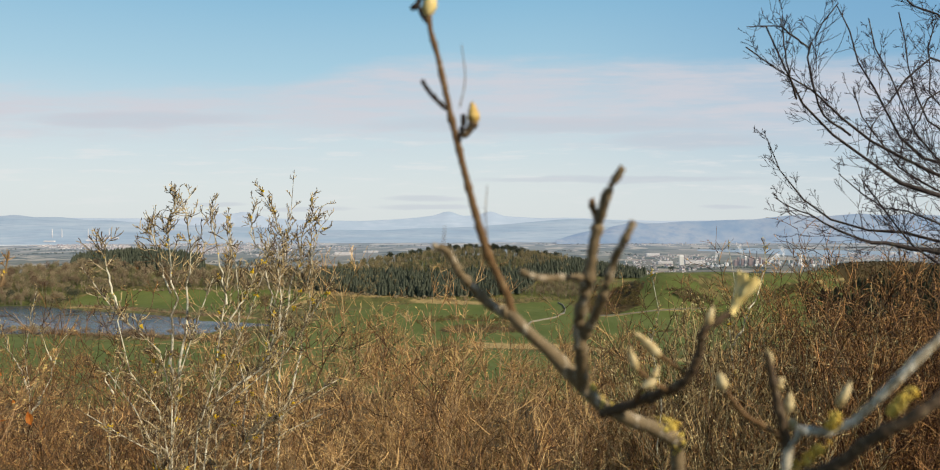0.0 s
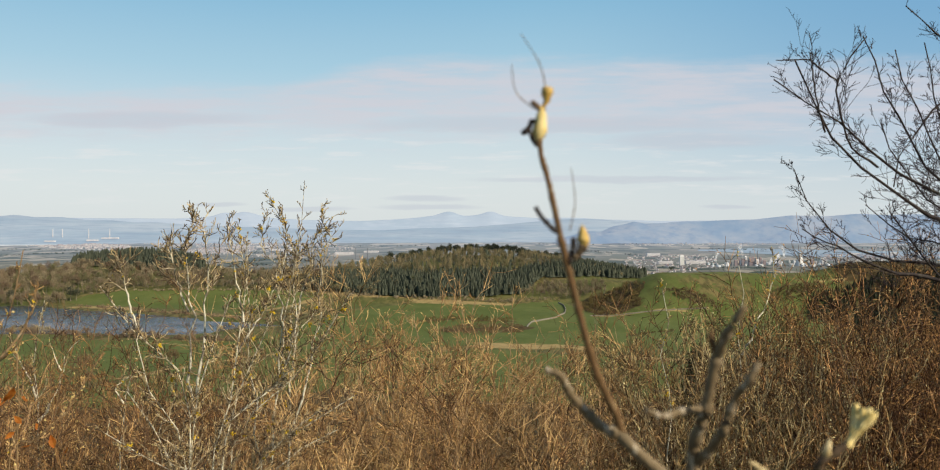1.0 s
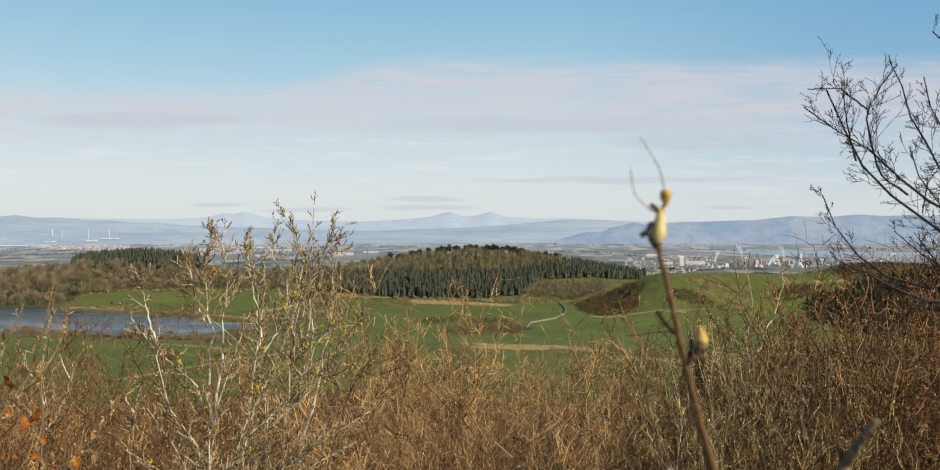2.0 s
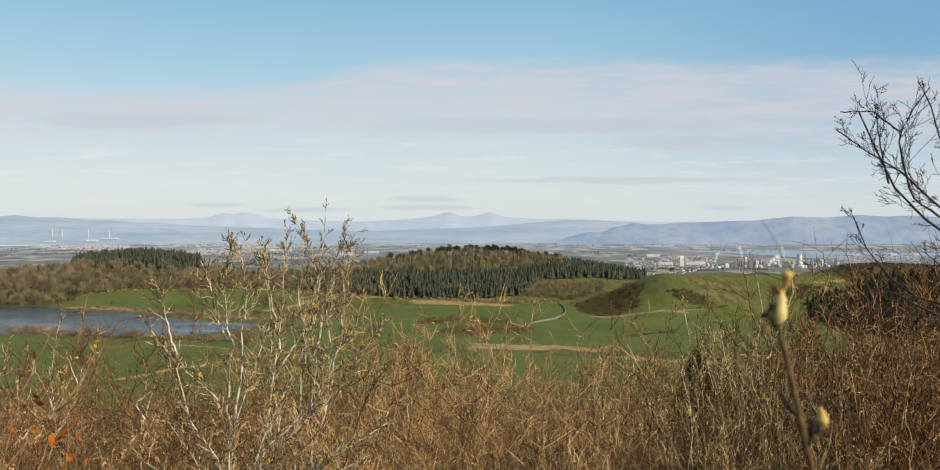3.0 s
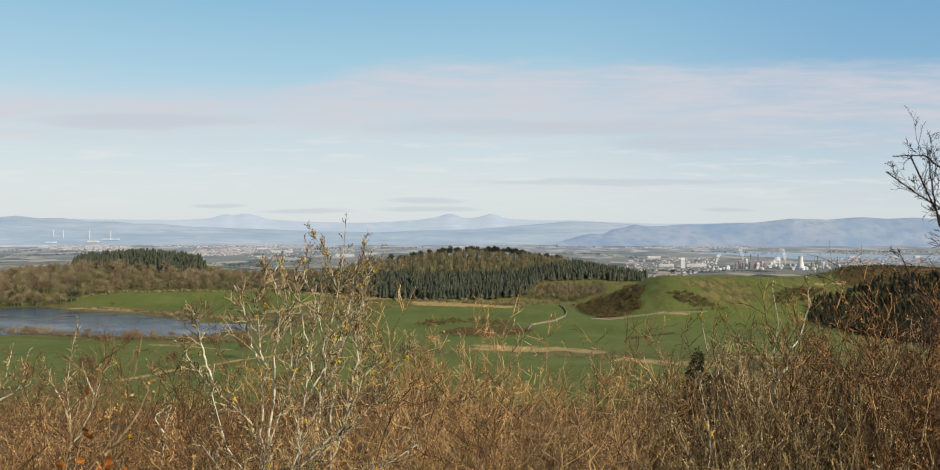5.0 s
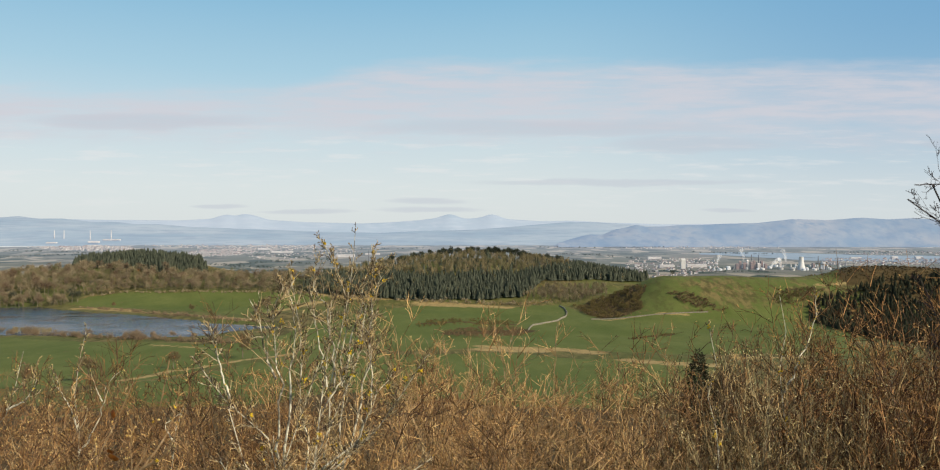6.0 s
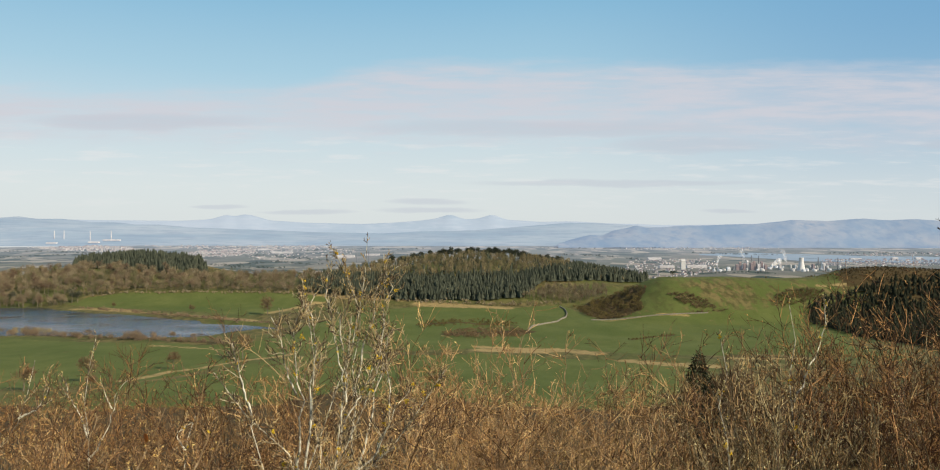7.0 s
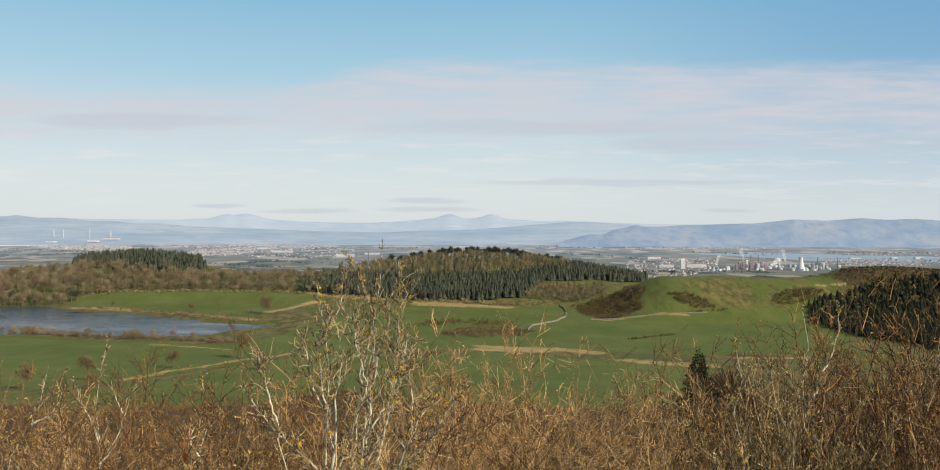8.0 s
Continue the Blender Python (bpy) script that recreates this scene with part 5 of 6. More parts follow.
# the lichened bush: a front clump and a taller one close behind
PALE = (MAT_BARK_PALE, MAT_TWIG_PALE, MAT_BUD_GOLD, MAT_LIMB_PALE)
trained("lichened_bush", "pale-barked leafless bush crusted with yellow lichen", "shrub", 41, [
    ([(-0.757, 2.930, -0.350), (-0.764, 2.885, 0.900), (-0.770, 2.839, 1.487), (-0.762, 2.869, 1.613), (-0.753, 2.899, 1.783), (-0.697, 2.839, 1.901), (-0.654, 2.869, 2.032), (-0.623, 2.899, 2.152)], 0.0135, 0.0015),
    ([(-0.752, 2.924, -0.350), (-0.753, 2.872, 0.900), (-0.753, 2.819, 1.560), (-0.748, 2.849, 1.685), (-0.764, 2.789, 1.804), (-0.809, 2.819, 1.904), (-0.888, 2.849, 1.980), (-0.967, 2.789, 2.092), (-1.061, 2.819, 2.196)], 0.0123, 0.0014),
    ([(-0.908, 2.759, 2.056), (-0.948, 2.789, 2.158), (-0.995, 2.819, 2.302)], 0.0044, 0.0013),
    ([(-0.741, 2.894, -0.350), (-0.729, 2.807, 0.900), (-0.718, 2.719, 1.562), (-0.742, 2.749, 1.656), (-0.806, 2.779, 1.753), (-0.858, 2.719, 1.868), (-0.891, 2.749, 1.966), (-0.917, 2.779, 2.015)], 0.0092, 0.0014),
    ([(-0.756, 2.919, 1.780), (-0.744, 2.949, 1.968), (-0.741, 2.979, 2.133), (-0.715, 2.919, 2.343), (-0.744, 2.949, 2.399), (-0.727, 2.979, 2.470)], 0.0065, 0.0013),
    ([(-0.772, 2.939, 1.721), (-0.772, 2.879, 1.895), (-0.777, 2.909, 2.096), (-0.800, 2.939, 2.274), (-0.755, 2.879, 2.491)], 0.0068, 0.0013),
    ([(-0.789, 2.929, 2.095), (-0.831, 2.959, 2.176), (-0.841, 2.899, 2.302), (-0.888, 2.929, 2.391)], 0.0041, 0.0013),
    ([(-0.750, 3.002, -0.350), (-0.749, 3.040, 0.900), (-0.747, 3.079, 1.416), (-0.670, 3.019, 1.718), (-0.658, 3.049, 1.885), (-0.610, 3.079, 2.127), (-0.598, 3.019, 2.372)], 0.0120, 0.0014),
    ([(-0.619, 3.039, 2.043), (-0.664, 3.069, 2.272), (-0.700, 3.099, 2.425)], 0.0044, 0.0013),
    ([(-0.653, 3.079, 1.924), (-0.560, 3.109, 2.081), (-0.524, 3.139, 2.168)], 0.0046, 0.0014),
    ([(-0.749, 3.020, -0.350), (-0.748, 3.080, 0.900), (-0.746, 3.139, 1.398), (-0.712, 3.169, 1.613), (-0.631, 3.199, 1.848), (-0.532, 3.139, 2.123), (-0.517, 3.169, 2.271), (-0.488, 3.199, 2.346)], 0.0129, 0.0014),
    ([(-0.747, 3.068, -0.350), (-0.743, 3.183, 0.900), (-0.739, 3.299, 1.397), (-0.658, 3.239, 1.643), (-0.544, 3.269, 1.737), (-0.412, 3.299, 1.880), (-0.246, 3.239, 2.132)], 0.0110, 0.0014),
    ([(-0.729, 2.999, -0.350), (-0.704, 3.034, 0.900), (-0.679, 3.069, 1.419), (-0.557, 3.099, 1.483), (-0.426, 3.039, 1.643), (-0.346, 3.069, 1.694)], 0.0093, 0.0014),
    ([(-0.754, 2.909, -0.350), (-0.759, 2.839, 0.900), (-0.763, 2.769, 1.508), (-0.840, 2.799, 1.631), (-0.886, 2.739, 1.762), (-0.945, 2.769, 1.834)], 0.0088, 0.0014),
    ([(-0.765, 3.014, -0.350), (-0.782, 3.066, 0.900), (-0.798, 3.119, 1.404), (-0.733, 3.059, 1.566), (-0.642, 3.089, 1.690), (-0.563, 3.119, 1.742), (-0.431, 3.059, 1.869)], 0.0104, 0.0014),
    ([(-0.717, 3.029, -0.350), (-0.677, 3.099, 0.900), (-0.637, 3.169, 1.389), (-0.525, 3.199, 1.531), (-0.361, 3.139, 1.650), (-0.219, 3.169, 1.733)], 0.0085, 0.0014),
    ([(-0.705, 3.050, -0.350), (-0.651, 3.144, 0.900), (-0.597, 3.239, 1.368), (-0.467, 3.269, 1.498), (-0.303, 3.299, 1.568)], 0.0079, 0.0014),
    ([(-0.565, 3.349, 1.723), (-0.487, 3.289, 1.897), (-0.487, 3.319, 2.065), (-0.502, 3.349, 2.173), (-0.464, 3.289, 2.300)], 0.0061, 0.0014),
    ([(-0.682, 3.219, 1.663), (-0.539, 3.249, 1.779), (-0.447, 3.189, 1.970), (-0.379, 3.219, 2.073)], 0.0061, 0.0014),
    ([(-0.750, 2.897, -0.350), (-0.748, 2.813, 0.900), (-0.747, 2.729, 1.520), (-0.798, 2.759, 1.576), (-0.900, 2.699, 1.656), (-1.003, 2.729, 1.700)], 0.0067, 0.0014),
], PALE, jag=0.010, reach=0.15, limbs=62, twigs=4, tips=1, ratios=(0.32, 0.45, 0.5), angles=(44, 42, 42), lift=0.12, bud=(900, 0.0046), lichen=(180, 0.0054), clear=0.50, zig=0.12, fine=(0.36, 0.25, 0.17), tuft=60, thin=0.0015)
trained("tall_lichened_bush", "tall leafless bush with fine upright twigs and lichen", "shrub", 42, [
    ([(-1.021, 4.950, 0.027), (-1.003, 4.950, 0.835), (-0.972, 4.950, 1.336), (-0.941, 4.950, 1.673), (-0.891, 4.950, 1.972), (-0.872, 4.950, 2.271), (-0.924, 4.950, 2.458), (-1.002, 4.950, 2.597)], 0.0163, 0.002),
    ([(-0.966, 5.000, 0.003), (-0.918, 5.000, 0.819), (-0.886, 5.000, 1.515), (-0.862, 5.000, 1.968), (-0.827, 4.950, 2.271), (-0.796, 4.950, 2.495), (-0.792, 4.950, 2.652)], 0.0163, 0.002),
    ([(-0.886, 5.000, 1.666), (-0.809, 5.000, 2.006), (-0.752, 5.000, 2.195), (-0.725, 5.000, 2.346), (-0.656, 5.000, 2.459), (-0.584, 5.000, 2.504)], 0.0089, 0.002),
    ([(-0.887, 5.000, 1.137), (-0.773, 5.000, 1.514), (-0.715, 5.000, 1.892), (-0.695, 5.000, 2.157), (-0.664, 5.000, 2.383), (-0.694, 5.000, 2.572)], 0.0096, 0.002),
    ([(-1.033, 4.900, 0.050), (-1.049, 4.900, 0.850), (-1.103, 4.900, 1.383), (-1.128, 4.900, 1.754), (-1.112, 4.900, 2.013), (-1.174, 4.900, 2.272), (-1.192, 4.900, 2.420)], 0.0133, 0.002),
    ([(-0.930, 4.950, 1.673), (-0.935, 4.900, 1.975), (-0.971, 4.900, 2.198), (-1.045, 4.900, 2.346), (-1.007, 4.900, 2.494)], 0.0081, 0.002),
], PALE, jag=0.014, reach=0.20, limbs=44, twigs=5, tips=1, ratios=(0.25, 0.45, 0.5), angles=(42, 40, 42), lift=0.15, bud=(420, 0.0052), lichen=(110, 0.0075), clear=0.40, thin=0.0020, zig=0.10, tuft=34)

# the tree that reaches in from the side, dark against the sky
DARK = (MAT_BARK_DARK, MAT_TWIG_DARK, MAT_TWIG_DARK, MAT_BARK_DARK)
trained("birch_tree", "slender leafless tree with fine dark twigs", "tree", 43, [
    ([(2.035, 1.950, 0.127), (1.994, 1.950, 0.992), (1.910, 1.900, 1.752), (1.869, 1.900, 2.291), (1.800, 1.850, 2.701), (1.747, 1.850, 3.247)], 0.05, 0.02),
    ([(1.876, 1.900, 2.234), (1.504, 1.780, 2.306), (1.283, 1.700, 2.382), (1.223, 1.700, 2.407), (1.156, 1.690, 2.435), (1.118, 1.690, 2.466), (1.069, 1.690, 2.500), (1.019, 1.690, 2.544), (0.982, 1.690, 2.587), (0.951, 1.690, 2.637), (0.930, 1.690, 2.693), (0.920, 1.690, 2.736)], 0.017, 0.0016),
    ([(1.862, 1.900, 2.347), (1.518, 1.800, 2.399), (1.307, 1.740, 2.435), (1.272, 1.740, 2.454), (1.220, 1.740, 2.480), (1.157, 1.740, 2.506), (1.105, 1.740, 2.550), (1.054, 1.740, 2.602), (0.990, 1.740, 2.647), (0.950, 1.740, 2.674), (0.895, 1.740, 2.707)], 0.014, 0.0014),
    ([(1.883, 1.900, 2.122), (1.553, 1.850, 2.224), (1.343, 1.800, 2.286), (1.253, 1.800, 2.304), (1.173, 1.800, 2.314), (1.120, 1.800, 2.331), (1.067, 1.800, 2.367), (1.014, 1.800, 2.411), (0.988, 1.800, 2.453), (0.962, 1.800, 2.520)], 0.012, 0.0013),
    ([(1.313, 1.750, 2.268), (1.225, 1.750, 2.281), (1.135, 1.750, 2.299), (1.064, 1.750, 2.333), (0.994, 1.750, 2.363), (0.959, 1.750, 2.387)], 0.007, 0.0012),
    ([(1.855, 1.900, 2.431), (1.554, 1.850, 2.592), (1.344, 1.800, 2.691), (1.294, 1.800, 2.662), (1.254, 1.800, 2.636), (1.221, 1.800, 2.585), (1.190, 1.800, 2.539), (1.184, 1.800, 2.479)], 0.009, 0.0014),
    ([(1.856, 1.900, 2.487), (1.617, 1.900, 2.488), (1.404, 1.900, 2.467), (1.322, 1.900, 2.524), (1.295, 1.900, 2.573), (1.281, 1.900, 2.622), (1.225, 1.900, 2.685), (1.197, 1.900, 2.770), (1.166, 1.900, 2.840)], 0.010, 0.0014),
    ([(1.856, 1.900, 2.543), (1.617, 1.900, 2.642), (1.449, 1.900, 2.769), (1.393, 1.900, 2.818), (1.337, 1.900, 2.847), (1.267, 1.900, 2.910)], 0.010, 0.0014),
    ([(1.118, 1.740, 2.518), (1.052, 1.720, 2.560), (1.026, 1.700, 2.607), (1.012, 1.700, 2.658), (1.014, 1.700, 2.695), (1.031, 1.700, 2.732), (1.074, 1.700, 2.789)], 0.0028, 0.0013),
    ([(1.014, 1.700, 2.695), (0.966, 1.680, 2.718), (0.941, 1.680, 2.735), (0.876, 1.680, 2.735)], 0.002, 0.0012),
    ([(0.982, 1.690, 2.587), (0.951, 1.660, 2.649), (0.943, 1.660, 2.710), (0.937, 1.660, 2.747)], 0.0022, 0.0013),
    ([(1.813, 1.850, 2.387), (1.518, 1.800, 2.293), (1.313, 1.750, 2.242), (1.251, 1.750, 2.294), (1.187, 1.750, 2.371), (1.148, 1.750, 2.423)], 0.010, 0.0014),
    ([(1.855, 1.900, 2.291), (1.554, 1.850, 2.388), (1.344, 1.800, 2.476), (1.293, 1.800, 2.525), (1.254, 1.800, 2.585), (1.225, 1.800, 2.652), (1.204, 1.800, 2.718), (1.188, 1.800, 2.784)], 0.008, 0.0012),
    ([(1.855, 1.900, 2.319), (1.589, 1.900, 2.460), (1.374, 1.850, 2.545), (1.329, 1.850, 2.607), (1.309, 1.850, 2.675), (1.298, 1.850, 2.743), (1.282, 1.850, 2.812)], 0.008, 0.0012),
    ([(1.813, 1.850, 2.264), (1.518, 1.800, 2.332), (1.313, 1.750, 2.399), (1.258, 1.750, 2.436), (1.213, 1.750, 2.461), (1.177, 1.750, 2.507), (1.149, 1.750, 2.565), (1.130, 1.750, 2.616)], 0.007, 0.0012),
    ([(1.856, 1.900, 2.571), (1.589, 1.900, 2.656), (1.374, 1.850, 2.634), (1.336, 1.850, 2.579), (1.301, 1.850, 2.532), (1.281, 1.850, 2.470)], 0.006, 0.0012),
    ([(1.855, 1.900, 2.221), (1.553, 1.850, 2.251), (1.343, 1.800, 2.330), (1.280, 1.800, 2.360), (1.227, 1.800, 2.366), (1.160, 1.800, 2.402), (1.121, 1.800, 2.440)], 0.007, 0.0012),
    ([(1.855, 1.900, 2.431), (1.589, 1.900, 2.544), (1.374, 1.850, 2.593), (1.343, 1.850, 2.648), (1.350, 1.850, 2.716), (1.364, 1.850, 2.784)], 0.007, 0.0012),
], DARK, reach=0.125, limbs=30, twigs=4, tips=2, ratios=(0.105, 0.5, 0.5), angles=(36, 38, 40), lift=0.10, zig=0.07, bud=(400, 0.0026), lichen=(0, 0), clear=0.3, fine=(0.16, 0.11, 0.08), thin=0.0006)

# the close bush with a few withered leaves
BRUSH = (MAT_BARK_BROWN, MAT_TWIG_BROWN, MAT_BUD_BROWN, MAT_BARK_BROWN)
brush = trained("close_bush", "close leafless bush with a few withered orange leaves", "shrub", 44, [
    ([(-1.071, 1.850, 0.913), (-0.995, 1.800, 1.757), (-0.914, 1.800, 1.991), (-0.874, 1.800, 2.031), (-0.834, 1.800, 2.075), (-0.804, 1.800, 2.128), (-0.780, 1.800, 2.191), (-0.756, 1.800, 2.271), (-0.749, 1.800, 2.345)], 0.009, 0.0011),
    ([(-0.834, 1.800, 2.072), (-0.802, 1.820, 2.114), (-0.772, 1.840, 2.165), (-0.751, 1.850, 2.232), (-0.744, 1.850, 2.276)], 0.004, 0.0011),
    ([(-0.814, 1.800, 2.094), (-0.756, 1.780, 2.132), (-0.717, 1.760, 2.190), (-0.696, 1.760, 2.236)], 0.0035, 0.0011),
    ([(-0.967, 2.000, 1.083), (-0.878, 1.950, 1.800), (-0.800, 1.900, 1.884), (-0.748, 1.900, 1.913), (-0.694, 1.900, 1.986), (-0.652, 1.900, 2.056), (-0.621, 1.900, 2.102)], 0.007, 0.0011),
    ([(-1.162, 1.900, 1.012), (-1.019, 1.900, 1.860), (-0.962, 1.900, 2.071), (-0.906, 1.900, 2.198), (-0.874, 1.900, 2.276)], 0.008, 0.0011),
    ([(-1.112, 2.400, 0.805), (-1.079, 2.350, 1.718), (-1.046, 2.300, 1.871), (-1.058, 2.300, 1.992), (-1.051, 2.300, 2.095)], 0.012, 0.0014),
], BRUSH, reach=0.085, limbs=15, twigs=3, tips=1, ratios=(0.13, 0.5, 0.5), angles=(30, 35, 40), lift=0.15, bud=(120, 0.006), lichen=(16, 0.005), clear=0.5, thin=0.0011)
MAT_LEAF = plain_mat("withered_leaf", (0.55, 0.15, 0.02), (0.72, 0.33, 0.06), 60, 0.7, 0.2, object_random=0.5)
rng_leaf = np.random.default_rng(45)
spots = [(-0.961, 2.100, 1.953), (-0.921, 2.100, 1.948), (-0.979, 2.100, 1.934), (-0.972, 2.000, 2.063), (-1.013, 2.200, 1.946), (-1.023, 2.100, 1.934), (-0.927, 1.900, 2.198), (-0.914, 2.100, 1.825), (-0.992, 2.100, 1.945), (-0.979, 2.000, 2.078), (-1.016, 2.200, 1.831), (-1.066, 2.200, 1.831), (-1.003, 2.300, 1.828), (-1.090, 2.200, 1.946), (-0.952, 2.300, 1.785), (-1.039, 2.000, 1.992), (-1.084, 2.000, 1.947), (-0.917, 2.300, 1.761), (-0.992, 2.200, 1.872), (-1.086, 2.100, 1.891)]
for p in spots:
    bm = bmesh.new()
    size = 0.012 + 0.009 * rng_leaf.random()
    rows = [[bm.verts.new((u * size * w, v * size, abs(u) * size * 0.35 * w + 0.2 * size * v * v)) for u in (-1, 0, 1)] for v, w in ((-1, 0.08), (-0.4, 0.5), (0.2, 0.55), (0.7, 0.3), (1.1, 0.05))]
    for a, b in zip(rows, rows[1:]):
        for i in range(2):
            bm.faces.new((a[i], a[i + 1], b[i + 1], b[i]))
    geo = [f for f in bm.faces]
    bmesh.ops.solidify(bm, geom=geo, thickness=0.0006)
    leaf = part("leaf", bm, MAT_LEAF, brush, "withered orange leaf")
    leaf.matrix_basis = Matrix.Translation(p) @ Euler(rng_leaf.normal(size=3) * 1.2).to_matrix().to_4x4()

# two slight pale saplings among the scrub
trained("pale_sapling", "slight pale-barked sapling above the brown scrub", "shrub", 46, [
    ([(-3.223, 6.400, -1.713), (-3.237, 6.400, 0.245), (-3.262, 6.400, 0.813), (-3.288, 6.400, 1.224), (-3.274, 6.400, 1.469), (-3.240, 6.400, 1.665), (-3.201, 6.400, 1.851)], 0.022, 0.002),
    ([(-3.273, 6.400, 1.028), (-3.313, 6.350, 1.260), (-3.386, 6.350, 1.357), (-3.420, 6.350, 1.503)], 0.009, 0.002),
    ([(-3.263, 6.400, 0.857), (-3.141, 6.400, 1.028), (-3.067, 6.400, 1.224), (-3.019, 6.400, 1.420), (-2.921, 6.400, 1.518)], 0.010, 0.002),
    ([(-3.068, 6.400, 1.273), (-3.117, 6.400, 1.371), (-3.151, 6.400, 1.469)], 0.006, 0.002),
], PALE, reach=0.26, jag=0.012, limbs=9, twigs=4, tips=2, ratios=(0.2, 0.42, 0.5), angles=(34, 38, 42), lift=0.2, bud=(150, 0.010), lichen=(20, 0.008), clear=0.45, thin=0.0026)
trained("pale_sapling", "leaning pale sapling with few twigs", "shrub", 47, [
    ([(-3.631, 5.400, -1.019), (-3.510, 5.400, 0.633), (-3.408, 5.400, 1.088), (-3.285, 5.400, 1.356), (-3.223, 5.400, 1.501), (-3.161, 5.400, 1.666), (-3.141, 5.400, 1.831)], 0.020, 0.002),
    ([(-3.256, 5.400, 1.426), (-3.120, 5.400, 1.501), (-3.038, 5.400, 1.666)], 0.008, 0.002),
    ([(-2.073, 5.200, -0.877), (-2.057, 5.200, 0.913), (-2.046, 5.200, 1.175), (-2.018, 5.200, 1.350), (-1.959, 5.200, 1.509)], 0.016, 0.002),
    ([(-2.034, 5.200, 1.263), (-2.086, 5.200, 1.370), (-1.979, 5.200, 1.450)], 0.007, 0.002),
], PALE, reach=0.22, jag=0.012, limbs=7, twigs=4, tips=2, ratios=(0.2, 0.42, 0.5), angles=(34, 38, 42), lift=0.2, bud=(120, 0.010), lichen=(16, 0.008), clear=0.45, thin=0.0024)

trained("pale_sapling", "upright pale sapling among the olive willows", "shrub", 48, [
    ([(2.205, 5.600, -1.146), (2.193, 5.600, 0.567), (2.187, 5.600, 1.064), (2.161, 5.600, 1.424), (2.147, 5.600, 1.681), (2.181, 5.600, 1.895), (2.168, 5.600, 2.066), (2.138, 5.600, 2.195)], 0.014, 0.002),
    ([(2.173, 5.600, 1.509), (2.284, 5.600, 1.767), (2.370, 5.600, 1.938), (2.403, 5.600, 2.109), (2.412, 5.600, 2.217)], 0.009, 0.002),
    ([(1.484, 5.000, -0.730), (1.481, 5.000, 0.799), (1.495, 5.000, 1.243), (1.456, 5.000, 1.564), (1.471, 5.000, 1.793), (1.440, 5.000, 1.946), (1.455, 5.000, 2.030)], 0.013, 0.002),
], PALE, reach=0.2, jag=0.012, limbs=14, twigs=4, tips=2, ratios=(0.2, 0.42, 0.5), angles=(30, 36, 42), lift=0.25, bud=(300, 0.010), lichen=(60, 0.008), clear=0.45, thin=0.0024, tuft=16)


# ---- the willow branch close to the eye ----
MAT_WILLOW = bark_mat("willow_bark", (0.14, 0.075, 0.028), (0.21, 0.12, 0.046), (0.40, 0.29, 0.15), 0.5, 0.0, 5.0)
MAT_WILLOW_GREY = bark_mat("grey_willow_bark", (0.17, 0.120, 0.062), (0.27, 0.20, 0.11), (0.66, 0.57, 0.42), 0.85, 0.0, 3.6)
MAT_WILLOW_PALE = bark_mat("pale_willow_bark", (0.26, 0.21, 0.13), (0.40, 0.34, 0.23), (0.80, 0.74, 0.58), 0.95, 0.0, 3.0, (0.44, 0.54))
MAT_SPUR = bark_mat("black_spur", (0.026, 0.019, 0.015), (0.045, 0.032, 0.024), (0.20, 0.15, 0.10), 0.35, 0.0, 5.0)
MAT_CATKIN_GOLD = plain_mat("golden_bud", (0.48, 0.28, 0.05), (0.70, 0.50, 0.16), 160, 0.6, 0.3)
MAT_LICHEN_ORANGE = plain_mat("orange_lichen", (0.50, 0.29, 0.03), (0.70, 0.54, 0.14), 90, 0.9, 0.1, 0.2)
MAT_TWIG_MID = bark_mat("dark_willow_bark", (0.085, 0.055, 0.030), (0.13, 0.085, 0.045), (0.36, 0.27, 0.15), 0.5, 0.0, 5.0)
MAT_CUP = plain_mat("opening_gold_bud", (0.58, 0.38, 0.06), (0.84, 0.70, 0.34), 130, 0.6, 0.3, 0.1)
MAT_CATKIN = plain_mat("opening_catkin", (0.36, 0.24, 0.08), (0.72, 0.60, 0.34), 160, 0.6, 0.3)


def rod(points, a, b, count=18, sides=10, rough=0.05, seed=1):
    """A knotty twig: uneven girth, swollen nodes, a blunt end."""
    rng = np.random.default_rng(seed * 31 + count)
    count = count * 3
    line = curve(points, count)
    line[1:-1] += rng.normal(size=(count - 2, 3)) * 0.10 * min(a, b)
    r = np.linspace(a, b, count) * (1 + rough * rng.normal(size=count))
    k = int(4 + rng.random() * 4)
    while k < count - 3:
        r[k] *= 1.28
        r[k - 1] *= 1.12
        r[k + 1] *= 1.10
        k += int(6 + rng.random() * 7)
    v, f = tubes(line[None], r[None], sides)
    v = v + rng.normal(size=v.shape) * 0.035 * (a + b) / 2
    last = len(v) - sides
    return v, f.tolist() + [tuple(range(last, last + sides)), tuple(reversed(range(sides)))]


def catkin(base, tip, width, seed, flare=False):
    """A bud bursting out of its scale: a pointed, slightly bent, furrowed body."""
    rng = np.random.default_rng(seed)
    a, b = np.array(base, float), np.array(tip, float)
    mid = (a + b) / 2 + rng.normal(size=3) * width * 0.3
    line = curve([a, mid, b], 9)
    r = width * np.array([0.35, 0.75, 1.0, 1.0, 0.92, 0.8, 0.62, 0.38, 0.08])
    if flare:
        r = width * np.array([0.24, 0.26, 0.30, 0.42, 0.60, 0.78, 0.95, 1.08, 1.04])
    v, f = tubes(line[None], r[None], 9)
    v = v + rng.normal(size=v.shape) * width * (0.10 if flare else 0.07)
    return v, f.tolist() + [tuple(range(len(v) - 9, len(v)))]


